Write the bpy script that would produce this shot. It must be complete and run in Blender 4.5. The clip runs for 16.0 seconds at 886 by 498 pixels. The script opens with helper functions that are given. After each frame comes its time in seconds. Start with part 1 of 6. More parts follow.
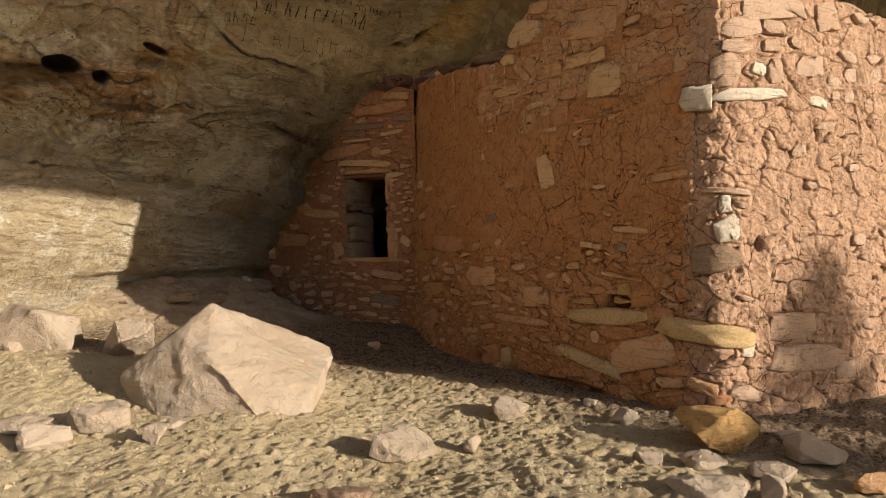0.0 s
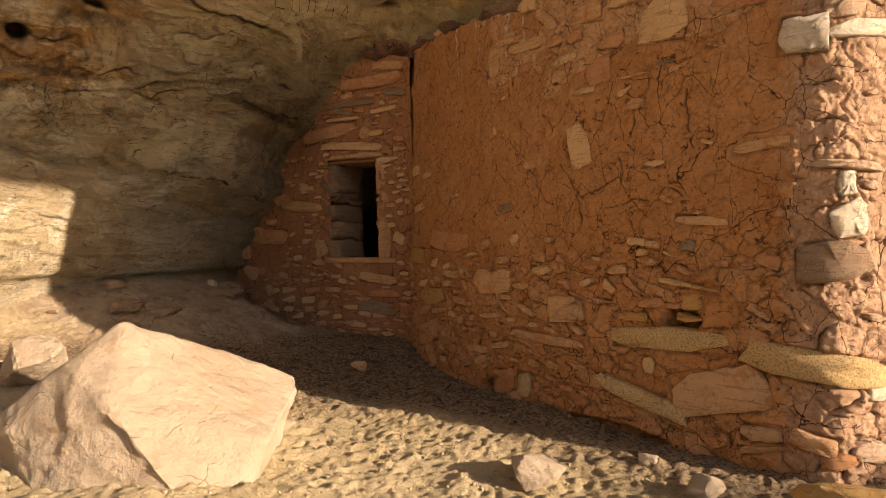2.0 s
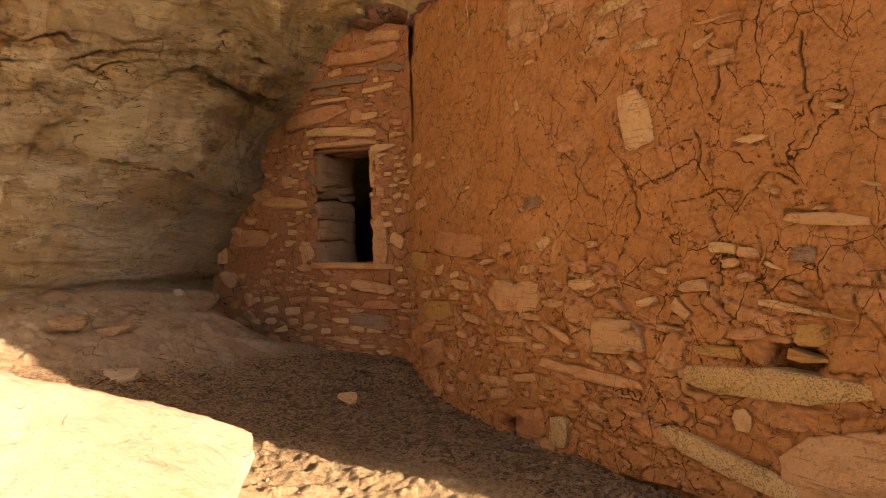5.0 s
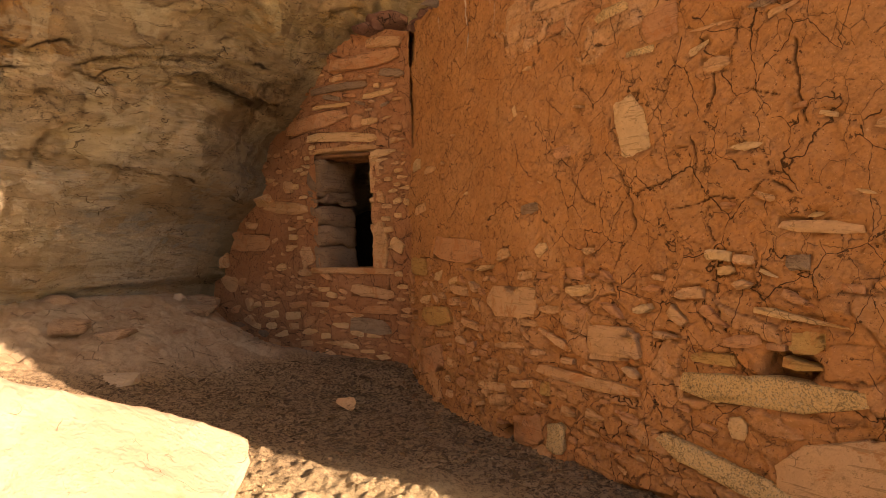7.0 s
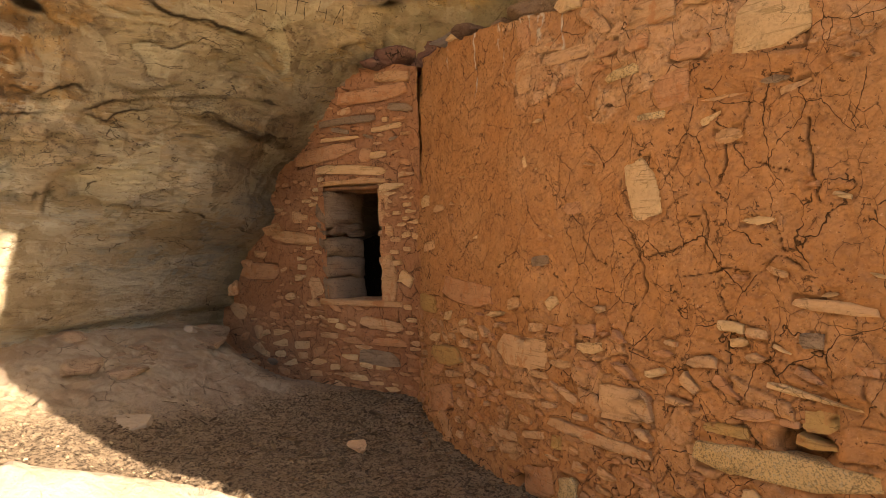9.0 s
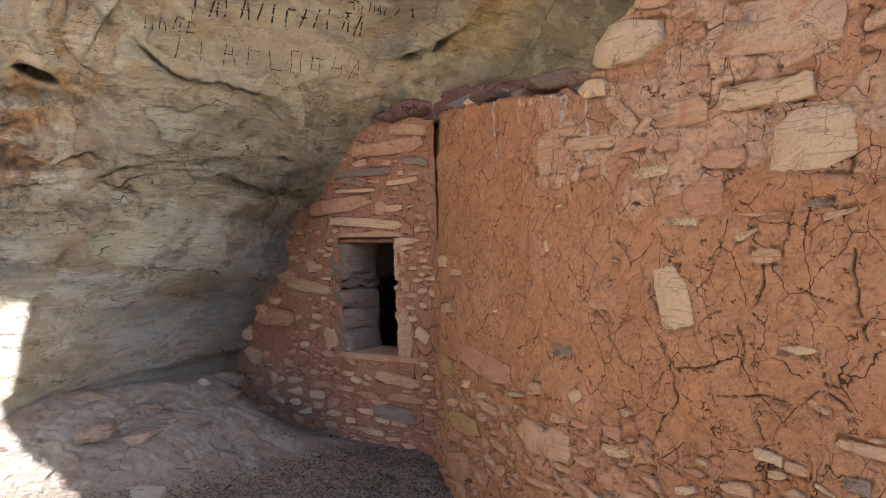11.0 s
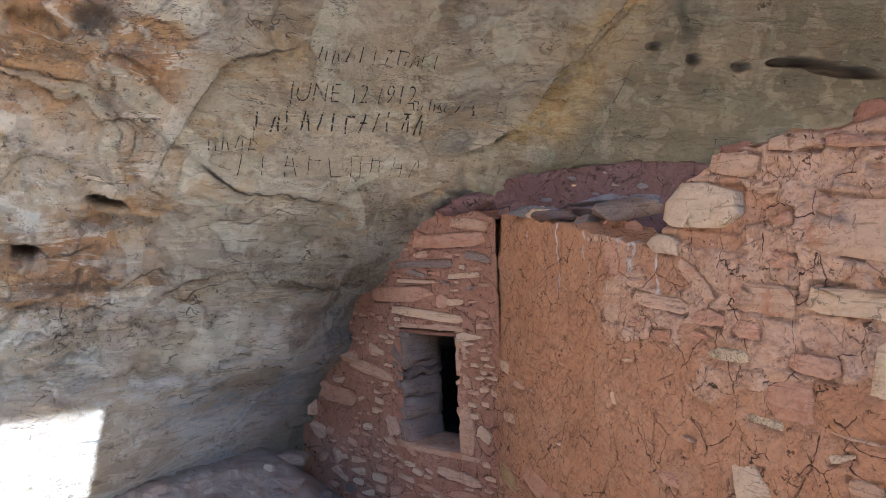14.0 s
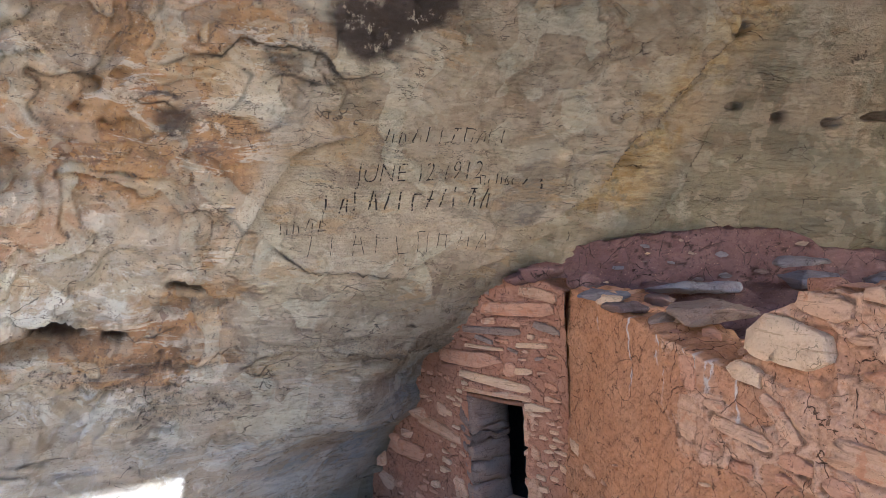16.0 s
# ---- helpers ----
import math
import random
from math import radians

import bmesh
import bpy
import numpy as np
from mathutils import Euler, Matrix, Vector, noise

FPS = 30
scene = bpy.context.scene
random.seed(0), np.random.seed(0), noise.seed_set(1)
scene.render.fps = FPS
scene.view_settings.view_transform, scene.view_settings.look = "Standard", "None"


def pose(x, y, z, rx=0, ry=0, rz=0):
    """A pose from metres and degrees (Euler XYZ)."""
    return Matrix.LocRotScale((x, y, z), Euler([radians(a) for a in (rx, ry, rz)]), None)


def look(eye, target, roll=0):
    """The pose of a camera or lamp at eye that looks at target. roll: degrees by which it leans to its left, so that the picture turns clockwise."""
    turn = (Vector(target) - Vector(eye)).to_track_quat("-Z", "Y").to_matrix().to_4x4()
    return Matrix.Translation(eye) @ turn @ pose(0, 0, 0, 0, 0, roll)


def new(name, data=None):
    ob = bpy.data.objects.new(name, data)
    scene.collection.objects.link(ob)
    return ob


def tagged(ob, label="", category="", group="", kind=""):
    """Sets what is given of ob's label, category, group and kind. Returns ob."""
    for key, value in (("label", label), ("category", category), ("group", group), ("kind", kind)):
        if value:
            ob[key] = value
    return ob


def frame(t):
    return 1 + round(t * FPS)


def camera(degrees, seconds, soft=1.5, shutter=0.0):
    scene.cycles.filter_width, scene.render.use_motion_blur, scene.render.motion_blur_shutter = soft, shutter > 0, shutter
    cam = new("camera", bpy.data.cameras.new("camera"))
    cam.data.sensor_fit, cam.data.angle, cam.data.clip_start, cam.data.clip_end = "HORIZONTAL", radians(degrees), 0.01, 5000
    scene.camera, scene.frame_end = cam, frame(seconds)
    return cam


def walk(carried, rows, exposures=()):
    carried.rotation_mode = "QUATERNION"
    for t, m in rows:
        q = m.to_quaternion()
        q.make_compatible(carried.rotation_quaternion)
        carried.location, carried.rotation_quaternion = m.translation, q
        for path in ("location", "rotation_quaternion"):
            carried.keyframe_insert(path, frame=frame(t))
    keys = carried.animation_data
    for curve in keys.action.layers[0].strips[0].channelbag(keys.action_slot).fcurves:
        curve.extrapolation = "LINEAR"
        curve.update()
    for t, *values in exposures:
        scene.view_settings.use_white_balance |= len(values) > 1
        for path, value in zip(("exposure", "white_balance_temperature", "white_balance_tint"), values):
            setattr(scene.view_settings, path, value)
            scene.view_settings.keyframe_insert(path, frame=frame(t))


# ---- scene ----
cam = camera(71.1, 16.0, soft=0.4)
PATH = [
    (0, (0.144, 0.130, 0.842), (0.101, 2.129, 0.846), 0.02),
    (0.5, (0.131, 0.379, 0.846), (0.091, 2.379, 0.848), 0.02),
    (1, (0.137, 0.633, 0.846), (0.098, 2.633, 0.847), 0.02),
    (1.5, (0.131, 0.886, 0.848), (0.088, 2.886, 0.847), -0.08),
    (2, (0.117, 1.145, 0.836), (0.073, 3.144, 0.839), 0.12),
    (2.5, (0.106, 1.387, 0.848), (0.061, 3.387, 0.847), -0.08),
    (3, (0.095, 1.629, 0.843), (0.048, 3.629, 0.842), 0.01),
    (3.5, (0.098, 1.836, 0.836), (0.052, 3.835, 0.835), 0.02),
    (4, (0.077, 1.980, 0.846), (0.030, 3.980, 0.847), 0.01),
    (6.5, (0.053, 1.947, 0.912), (0.012, 3.946, 0.898), -0.28),
    (7, (0.089, 1.966, 0.891), (0.031, 3.965, 0.899), 0.01),
    (7.5, (0.080, 1.949, 0.937), (0.017, 3.948, 0.941), -0.10),
    (8, (0.068, 1.945, 1.000), (0.002, 3.943, 1.005), -0.10),
    (10.5, (0.054, 2.008, 1.448), (-0.045, 4.006, 1.452), -0.32),
    (11, (0.029, 2.040, 1.569), (-0.086, 4.036, 1.569), -0.22),
    (11.5, (0.016, 2.071, 1.681), (-0.116, 4.067, 1.683), -0.23),
    (12, (0.030, 2.100, 1.773), (-0.113, 4.095, 1.777), -0.24),
    (12.5, (0.053, 2.124, 1.864), (-0.117, 4.117, 1.867), -0.35),
    (13, (0.064, 2.139, 1.984), (-0.162, 4.127, 1.989), -0.28),
    (13.5, (0.068, 2.151, 2.114), (-0.221, 4.130, 2.119), -0.32),
    (14, (0.074, 2.164, 2.241), (-0.263, 4.135, 2.250), -0.34),
    (14.5, (0.073, 2.175, 2.370), (-0.318, 4.136, 2.379), -0.36),
    (15, (0.065, 2.181, 2.483), (-0.379, 4.131, 2.495), -0.39),
    (15.5, (0.091, 2.196, 2.603), (-0.413, 4.131, 2.617), -0.31),
    (16, (0.094, 2.203, 2.719), (-0.465, 4.123, 2.735), -0.33),
]
EXPOSURES = [
    (0.0, 0.50, 7200, 12), (1.0, 0.58, 7400, 14), (1.6, 0.78, 8300, 18), (3.0, 1.42, 10300, 28), (4.0, 1.70, 10900, 31), (7.0, 1.76, 10900, 31),
    (8.0, 1.86, 10000, 26), (10.5, 2.28, 5550, 9), (11.0, 2.30, 4950, 10), (12.0, 2.32, 4500, 11), (13.0, 2.32, 4420, 13), (15.0, 2.34, 4400, 14), (16.0, 2.55, 4450, 14),
]
walk(cam, [(t, look(eye, target, roll)) for t, eye, target, roll in PATH], EXPOSURES)

# ---- light: a low sun from the right and behind, and the open sky ----
SUN_TO = Vector((0.8634, -0.423, 0.276)).normalized()
world = bpy.data.worlds.new("sky")
scene.world = world
world.use_nodes = True
sky = world.node_tree.nodes.new("ShaderNodeTexSky")
sky.sky_type, sky.sun_disc = "NISHITA", False
sky.sun_elevation = math.asin(SUN_TO.z)
sky.sun_rotation = math.atan2(SUN_TO.x, SUN_TO.y)
back = world.node_tree.nodes["Background"]
world.node_tree.links.new(sky.outputs[0], back.inputs[0])
back.inputs[1].default_value = 0.105
sun = new("sun", bpy.data.lights.new("sun", "SUN"))
sun.data.energy, sun.data.angle, sun.data.color = 4.5, radians(0.6), (1.0, 0.90, 0.76)
sun.matrix_world = look(SUN_TO * 40, (0, 0, 0))

# ---- tools: noise on arrays, surfaces, meshes ----
S5 = math.sqrt(0.5)


def ss(e0, e1, x):
    t = np.clip((x - e0) / (e1 - e0), 0, 1)
    return t * t * (3 - 2 * t)


def rnd(i, j, k, seed):
    h = (i * 374761393 + j * 668265263 + k * 2147483647 + seed * 1274126177) & 0xFFFFFFFF
    h = ((h ^ (h >> 13)) * 1274126177) & 0xFFFFFFFF
    h = ((h ^ (h >> 16)) * 2246822519) & 0xFFFFFFFF
    return ((h ^ (h >> 15)) & 0xFFFFFF) / 16777215.0


def vnoise(p, seed=0):
    """Smooth value noise in -1..1 at the points p (N, 3)."""
    f = np.floor(p)
    i = f.astype(np.int64)
    w = p - f
    w = w * w * w * (w * (w * 6 - 15) + 10)
    out = 0
    for a in (0, 1):
        for b in (0, 1):
            for c in (0, 1):
                k = (w[:, 0] if a else 1 - w[:, 0]) * (w[:, 1] if b else 1 - w[:, 1]) * (w[:, 2] if c else 1 - w[:, 2])
                out = out + k * rnd(i[:, 0] + a, i[:, 1] + b, i[:, 2] + c, seed)
    return out * 2 - 1


def fbm(p, size, octaves=4, seed=0, gain=0.5):
    out, amp, total = 0, 1.0, 0.0
    for o in range(octaves):
        out = out + amp * vnoise(p / size * 2 ** o + 17.3 * o, seed + o)
        total += amp
        amp *= gain
    return out / total


def ridged(p, size, octaves=4, seed=0):
    out, amp, total = 0, 1.0, 0.0
    for o in range(octaves):
        out = out + amp * (1 - 2 * np.abs(vnoise(p / size * 2 ** o + 9.1 * o, seed + o)))
        total += amp
        amp *= 0.5
    return out / total


def cells(u, v, seed=0):
    """Voronoi cells over (u, v): the way to the nearest edge, and a random number for each cell."""
    iu, iv = np.floor(u).astype(np.int64), np.floor(v).astype(np.int64)
    d1 = np.full(u.shape, 9.0)
    d2 = np.full(u.shape, 9.0)
    who = np.zeros(u.shape)
    for a in (-1, 0, 1):
        for b in (-1, 0, 1):
            cu = iu + a + 0.1 + 0.8 * rnd(iu + a, iv + b, 1, seed)
            cv = iv + b + 0.1 + 0.8 * rnd(iu + a, iv + b, 2, seed)
            d = np.hypot(cu - u, cv - v)
            near = d < d1
            d2 = np.where(near, d1, np.minimum(d2, d))
            who = np.where(near, rnd(iu + a, iv + b, 3, seed), who)
            d1 = np.where(near, d, d1)
    return d2 - d1, who


def mesh_of(name, verts, quads, smooth=True):
    """A mesh from arrays of places and of four-cornered faces."""
    m = bpy.data.meshes.new(name)
    n = len(quads)
    m.vertices.add(len(verts))
    m.vertices.foreach_set("co", np.asarray(verts, np.float32).ravel())
    m.loops.add(n * 4)
    m.loops.foreach_set("vertex_index", np.asarray(quads, np.int32).ravel())
    m.polygons.add(n)
    m.polygons.foreach_set("loop_start", np.arange(0, n * 4, 4, dtype=np.int32))
    m.polygons.foreach_set("loop_total", np.full(n, 4, np.int32))
    m.polygons.foreach_set("use_smooth", np.full(n, smooth, bool))
    m.update(calc_edges=True)
    return m


def grid_quads(nu, nv, keep=None, flip=False):
    i = np.arange(nu * nv).reshape(nu, nv)
    q = np.stack([i[:-1, :-1], i[1:, :-1], i[1:, 1:], i[:-1, 1:]], -1).reshape(-1, 4)
    if flip:
        q = q[:, ::-1]
    return q if keep is None else q[keep.reshape(-1)]


def grid_normals(v):
    """Unit normals of a grid (nu, nv, 3): along its second way crossed with its first."""
    n = np.cross(np.gradient(v, axis=0), np.gradient(v, axis=1))
    return n / np.maximum(np.linalg.norm(n, axis=2, keepdims=True), 1e-9)


def float_layer(mesh, name, values):
    mesh.attributes.new(name, "FLOAT", "POINT").data.foreach_set("value", np.asarray(values, np.float32).ravel())


def put(name, mesh, material, parent=None, label="", category="", group="", kind=""):
    mesh.materials.append(material)
    ob = new(name, mesh)
    ob.parent = parent
    return tagged(ob, label, category, group, kind)


class Curve:
    """A smoothed line in plan, with places and outward normals by the length along it."""

    def __init__(self, corners, outward, start=0.0):
        q = np.array(corners, float)
        d = np.r_[0, np.cumsum(np.hypot(*np.diff(q, axis=0).T))]
        t = np.linspace(0, d[-1], int(d[-1] / 0.02))
        p = np.c_[np.interp(t, d, q[:, 0]), np.interp(t, d, q[:, 1])]
        for _ in range(6):
            p[1:-1] = (p[:-2] + 2 * p[1:-1] + p[2:]) / 4
        self.p = p
        self.d = np.r_[0, np.cumsum(np.hypot(*np.diff(p, axis=0).T))] - start
        self.long = self.d[-1]
        g = np.gradient(p, axis=0)
        g /= np.hypot(*g.T)[:, None]
        self.n = outward * np.c_[g[:, 1], -g[:, 0]]

    def at(self, t):
        return np.interp(t, self.d, self.p[:, 0]), np.interp(t, self.d, self.p[:, 1])

    def normal(self, t):
        x, y = np.interp(t, self.d, self.n[:, 0]), np.interp(t, self.d, self.n[:, 1])
        r = np.hypot(x, y)
        return x / r, y / r

    def place(self, s, z, out):
        """The place at s along, z up and out before the face."""
        x, y = self.at(s)
        nx, ny = self.normal(s)
        return np.stack([x + nx * out, y + ny * out, z + 0 * s], -1)


def cliff_b(a, z):
    """How far back the rock stands, in the way (-1, 1), at a along the way (1, 1) and z up: an overhang that is undercut below."""
    u = (np.clip(a, 0.8, 8.0) - 3.3) / 2
    v = (np.clip(z, 0.5, 6.0) - 2.3) / 1.2
    low = 1 / (1 + np.exp(np.clip((z - 1.33) / 0.12, -30, 30)))
    hollow_ = 0.95 * ss(3.05, 4.15, a) * np.interp(z, [1.0, 1.3, 1.6, 1.8, 2.1, 2.37, 2.6, 2.95], [0, 0.3, 0.95, 1, 0.65, 0.4, 0.15, 0])
    return hollow_ + 5.311 - 0.425 * u - 0.409 * v - 0.167 * u * u + 0.073 * u * v - 0.023 * v * v + low * (0.901 + 1.378 * u)


def ground_z(x, y):
    bank = 0.18 * np.log1p(np.exp(np.clip(((y - x) * S5 - 5.35) / 0.18, -30, 30)))
    away = ss(-0.05, 0.65, -0.618 * (x + 1.64) - 0.786 * (y - 7.40))
    near = -0.1 + 0.05 * ss(3.0, 4.6, y) + 0.07 * ss(-0.2, -1.2, x) + 0.10 * ss(-1.4, -2.4, x) + 0.40 * np.minimum(bank, 1.0) * away + 0.08 * ss(5.8, 6.6, y) * ss(-2.0, -0.5, x)
    return near - 0.05 * np.maximum(0, -1 - y) - 0.05 * np.maximum(0, x - 3.5)


TOWER = Curve([(-0.30, 6.75), (-0.29, 6.55), (-0.22, 6.25), (0.03, 5.68), (0.33, 5.08), (0.735, 4.46), (1.0, 4.12), (1.40, 3.69), (1.53, 3.585),
               (1.60, 3.56), (1.69, 3.575), (2.03, 3.715), (2.30, 3.83), (2.98, 4.18), (3.18, 4.5), (3.22, 5.2), (3.22, 8.8)], 1, 0.197)
if TOWER.n[60][0] > 0:
    TOWER.n *= -1
DOORWALL = Curve([(-0.18, 6.40), (-0.30, 6.52), (-0.55, 6.68), (-0.80, 6.76), (-1.02, 6.88), (-1.18, 7.03), (-1.40, 7.24),
                  (-1.64, 7.40), (-2.0, 7.65), (-2.5, 7.9)], 1)
if DOORWALL.n[20][1] > 0:
    DOORWALL.n *= -1


def tower_top(s):
    """The broken top of the tower wall by the length along it."""
    return np.interp(s, [0, 0.24, 0.7, 0.95, 1.5, 1.9, 1.97, 2.05, 2.25, 2.5, 3.2, 3.6, 4.1, 4.5, 5.0, 6.0],
                     [2.44, 2.48, 2.47, 2.42, 2.33, 2.25, 2.30, 2.48, 2.58, 2.61, 2.62, 2.6, 2.5, 2.36, 2.3, 2.3])


def door_top(s):
    return np.interp(s, [0, 0.2, 0.5, 0.9, 1.5, 3], [2.45, 2.5, 2.56, 2.5, 2.3, 2.2])

# ---- materials ----
class Nodes:
    """A node material in the making: colour, roughness and relief from noise at real-world size."""

    def __init__(self, name, rough=0.9):
        self.m = bpy.data.materials.new(name)
        self.m.use_nodes = True
        self.t = self.m.node_tree
        self.bsdf = self.t.nodes["Principled BSDF"]
        self.bsdf.inputs["Roughness"].default_value = rough
        self.bsdf.inputs["Specular IOR Level"].default_value = 0.25
        self.co = self.t.nodes.new("ShaderNodeTexCoord").outputs["Object"]
        self.height = None

    def set(self, socket, value):
        if hasattr(value, "is_output"):
            self.t.links.new(value, socket)
        else:
            socket.default_value = value

    def scaled(self, x, y, z, turn=(0, 0, 0)):
        n = self.t.nodes.new("ShaderNodeMapping")
        self.t.links.new(self.co, n.inputs["Vector"])
        n.inputs["Scale"].default_value = (x, y, z)
        n.inputs["Rotation"].default_value = turn
        return n.outputs[0]

    def noise(self, size, detail=5, rough=0.6, warp=0.0, vec=None):
        n = self.t.nodes.new("ShaderNodeTexNoise")
        self.t.links.new(vec or self.co, n.inputs["Vector"])
        n.inputs["Scale"].default_value = 1 / size
        n.inputs["Detail"].default_value, n.inputs["Roughness"].default_value, n.inputs["Distortion"].default_value = detail, rough, warp
        return n.outputs["Fac"]

    def voronoi(self, size, feature="DISTANCE_TO_EDGE", vec=None, out="Distance"):
        n = self.t.nodes.new("ShaderNodeTexVoronoi")
        n.feature = feature
        self.t.links.new(vec or self.co, n.inputs["Vector"])
        n.inputs["Scale"].default_value = 1 / size
        return n.outputs[out]

    def warped(self, size, amount, vec=None):
        """Coordinates pushed about by noise."""
        n = self.t.nodes.new("ShaderNodeTexNoise")
        self.t.links.new(self.co, n.inputs["Vector"])
        n.inputs["Scale"].default_value = 1 / size
        n.inputs["Detail"].default_value, n.inputs["Roughness"].default_value = 3, 0.5
        v = self.t.nodes.new("ShaderNodeVectorMath")
        v.operation = "MULTIPLY_ADD"
        self.t.links.new(n.outputs["Color"], v.inputs[0])
        v.inputs[1].default_value = (amount,) * 3
        self.t.links.new(vec or self.co, v.inputs[2])
        return v.outputs[0]

    def span(self, fac, lo, hi, a=0.0, b=1.0):
        n = self.t.nodes.new("ShaderNodeMapRange")
        n.interpolation_type = "SMOOTHSTEP"
        self.set(n.inputs["Value"], fac)
        for k, v in (("From Min", lo), ("From Max", hi), ("To Min", a), ("To Max", b)):
            n.inputs[k].default_value = v
        return n.outputs[0]

    def math(self, op, a, b=0.0):
        n = self.t.nodes.new("ShaderNodeMath")
        n.operation = op
        self.set(n.inputs[0], a)
        self.set(n.inputs[1], b)
        return n.outputs[0]

    def mix(self, fac, a, b, mode="MIX"):
        n = self.t.nodes.new("ShaderNodeMix")
        n.data_type, n.blend_type = "RGBA", mode
        self.set(n.inputs[0], fac)
        for k, v in ((6, a), (7, b)):
            self.set(n.inputs[k], (*v, 1) if isinstance(v, tuple) else v)
        return n.outputs[2]

    def layer(self, name):
        n = self.t.nodes.new("ShaderNodeAttribute")
        n.attribute_name = name
        return n.outputs["Fac"]

    def piece(self):
        return self.t.nodes.new("ShaderNodeObjectInfo").outputs["Random"]

    def island(self):
        return self.t.nodes.new("ShaderNodeNewGeometry").outputs["Random Per Island"]

    def relief(self, fac, depth, strength=1.0):
        n = self.t.nodes.new("ShaderNodeBump")
        n.inputs["Distance"].default_value, n.inputs["Strength"].default_value = depth, strength
        self.t.links.new(fac, n.inputs["Height"])
        if self.height:
            self.t.links.new(self.height, n.inputs["Normal"])
        self.height = n.outputs[0]

    def done(self, colour, rough=None):
        self.set(self.bsdf.inputs["Base Color"], (*colour, 1) if isinstance(colour, tuple) else colour)
        if rough is not None:
            self.set(self.bsdf.inputs["Roughness"], rough)
        if self.height:
            self.t.links.new(self.height, self.bsdf.inputs["Normal"])
        return self.m


def mud_material(name, base, dry, dark, pit=0.5):
    n = Nodes(name, 0.95)
    tint = lambda k, g=0.0: (min(0.8, base[0] * k), base[1] * k * (1 + g), base[2] * k * (1 + 2 * g))
    c = n.mix(n.span(n.noise(0.35, 5, 0.6), 0.35, 0.68), base, dry)
    c = n.mix(n.span(n.noise(0.10, 9, 0.78, 0.5), 0.54, 0.62, 0, 0.4), c, dark)
    # rubble bedded in the mud: each lump its own tint
    lump = n.layer("plate")
    c = n.mix(n.math("MULTIPLY", n.span(lump, 0.35, 0.65, 0, 0.85), n.span(n.noise(0.06, 8, 0.75), 0.34, 0.46)), c, n.mix(n.span(n.noise(0.03, 7, 0.8), 0.4, 0.6), (0.70, 0.425, 0.245), (0.78, 0.52, 0.33)))
    c = n.mix(n.span(n.noise(0.03, 7, 0.8), 0.58, 0.64, 0, 0.5), c, dry)
    c = n.mix(n.span(n.noise(0.02, 7, 0.8), 0.60, 0.65, 0, 0.55), c, tint(0.55))
    c = n.mix(n.span(n.noise(0.012, 4, 0.7), 0.64, 0.66, 0, 0.6), c, (0.80, 0.52, 0.32))
    c = n.mix(n.span(n.noise(0.16, 9, 0.8, 0.8), 0.56, 0.575, 0, 0.42), c, tint(0.72))
    c = n.mix(n.span(n.noise(0.21, 9, 0.8, 0.8), 0.57, 0.585, 0, 0.45), c, tint(1.12, 0.15))
    f = n.noise(0.11, 6, 0.6, 0.4)
    c = n.mix(n.span(f, 0.50, 0.504, 0, 0.18), c, tint(0.78))
    n.relief(n.span(f, 0.494, 0.506), 0.004, 1.0)
    c = n.mix(n.layer("white"), c, (0.74, 0.68, 0.60))
    # paler, pinker mud on the flank: its sunlit look put into the colour
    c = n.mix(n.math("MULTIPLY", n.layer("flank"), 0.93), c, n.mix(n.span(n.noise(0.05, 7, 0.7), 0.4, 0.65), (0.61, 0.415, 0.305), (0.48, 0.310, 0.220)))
    c = n.mix(n.math("MULTIPLY", n.layer("deep"), 0.85), c, tint(0.2))
    tall = n.scaled(1, 1, 0.66)
    jag = n.warped(0.025, 0.012, n.warped(0.20, 0.075, tall))
    wide = n.span(n.noise(0.22, 3, 0.6), 0.38, 0.70, 0.007, 0.016)
    big = n.math("MULTIPLY", n.span(n.math("DIVIDE", n.voronoi(0.155, vec=jag), wide), 0.35, 1.0, 1, 0), n.span(n.noise(0.15, 4, 0.6), 0.44, 0.48))
    jag2 = n.warped(0.02, 0.008, n.warped(0.12, 0.05, tall))
    small = n.math("MULTIPLY", n.span(n.voronoi(0.07, vec=jag2), 0.002, 0.018, 1, 0), n.span(n.noise(0.13, 5, 0.65), 0.49, 0.54))
    tick = n.math("MULTIPLY", n.span(n.voronoi(0.034, vec=jag2), 0.0, 0.05, 1, 0), n.span(n.noise(0.07, 5, 0.7), 0.62, 0.66))
    hair = n.math("MAXIMUM", n.math("MAXIMUM", big, n.math("MULTIPLY", small, 0.7)), n.math("MULTIPLY", tick, 0.25))
    # dark dots: pits and the small shadows under lumps, painted in
    pit_shade = n.math("MAXIMUM", n.span(n.noise(0.016, 5, 0.75), 0.625, 0.64, 0, 0.75), n.span(n.noise(0.035, 4, 0.7), 0.64, 0.65, 0, 0.8))
    c = n.mix(n.math("MAXIMUM", n.math("MULTIPLY", hair, 0.97), pit_shade), c, tint(0.18))
    n.relief(n.math("SUBTRACT", 1.0, hair), 0.010, 1.0)
    n.relief(n.noise(0.06, 9, 0.78), 0.024, 0.9)
    n.relief(n.noise(0.012, 5, 0.7), 0.008, 0.9)
    n.relief(n.voronoi(0.016, "F1"), 0.003, pit)
    return n.done(c)


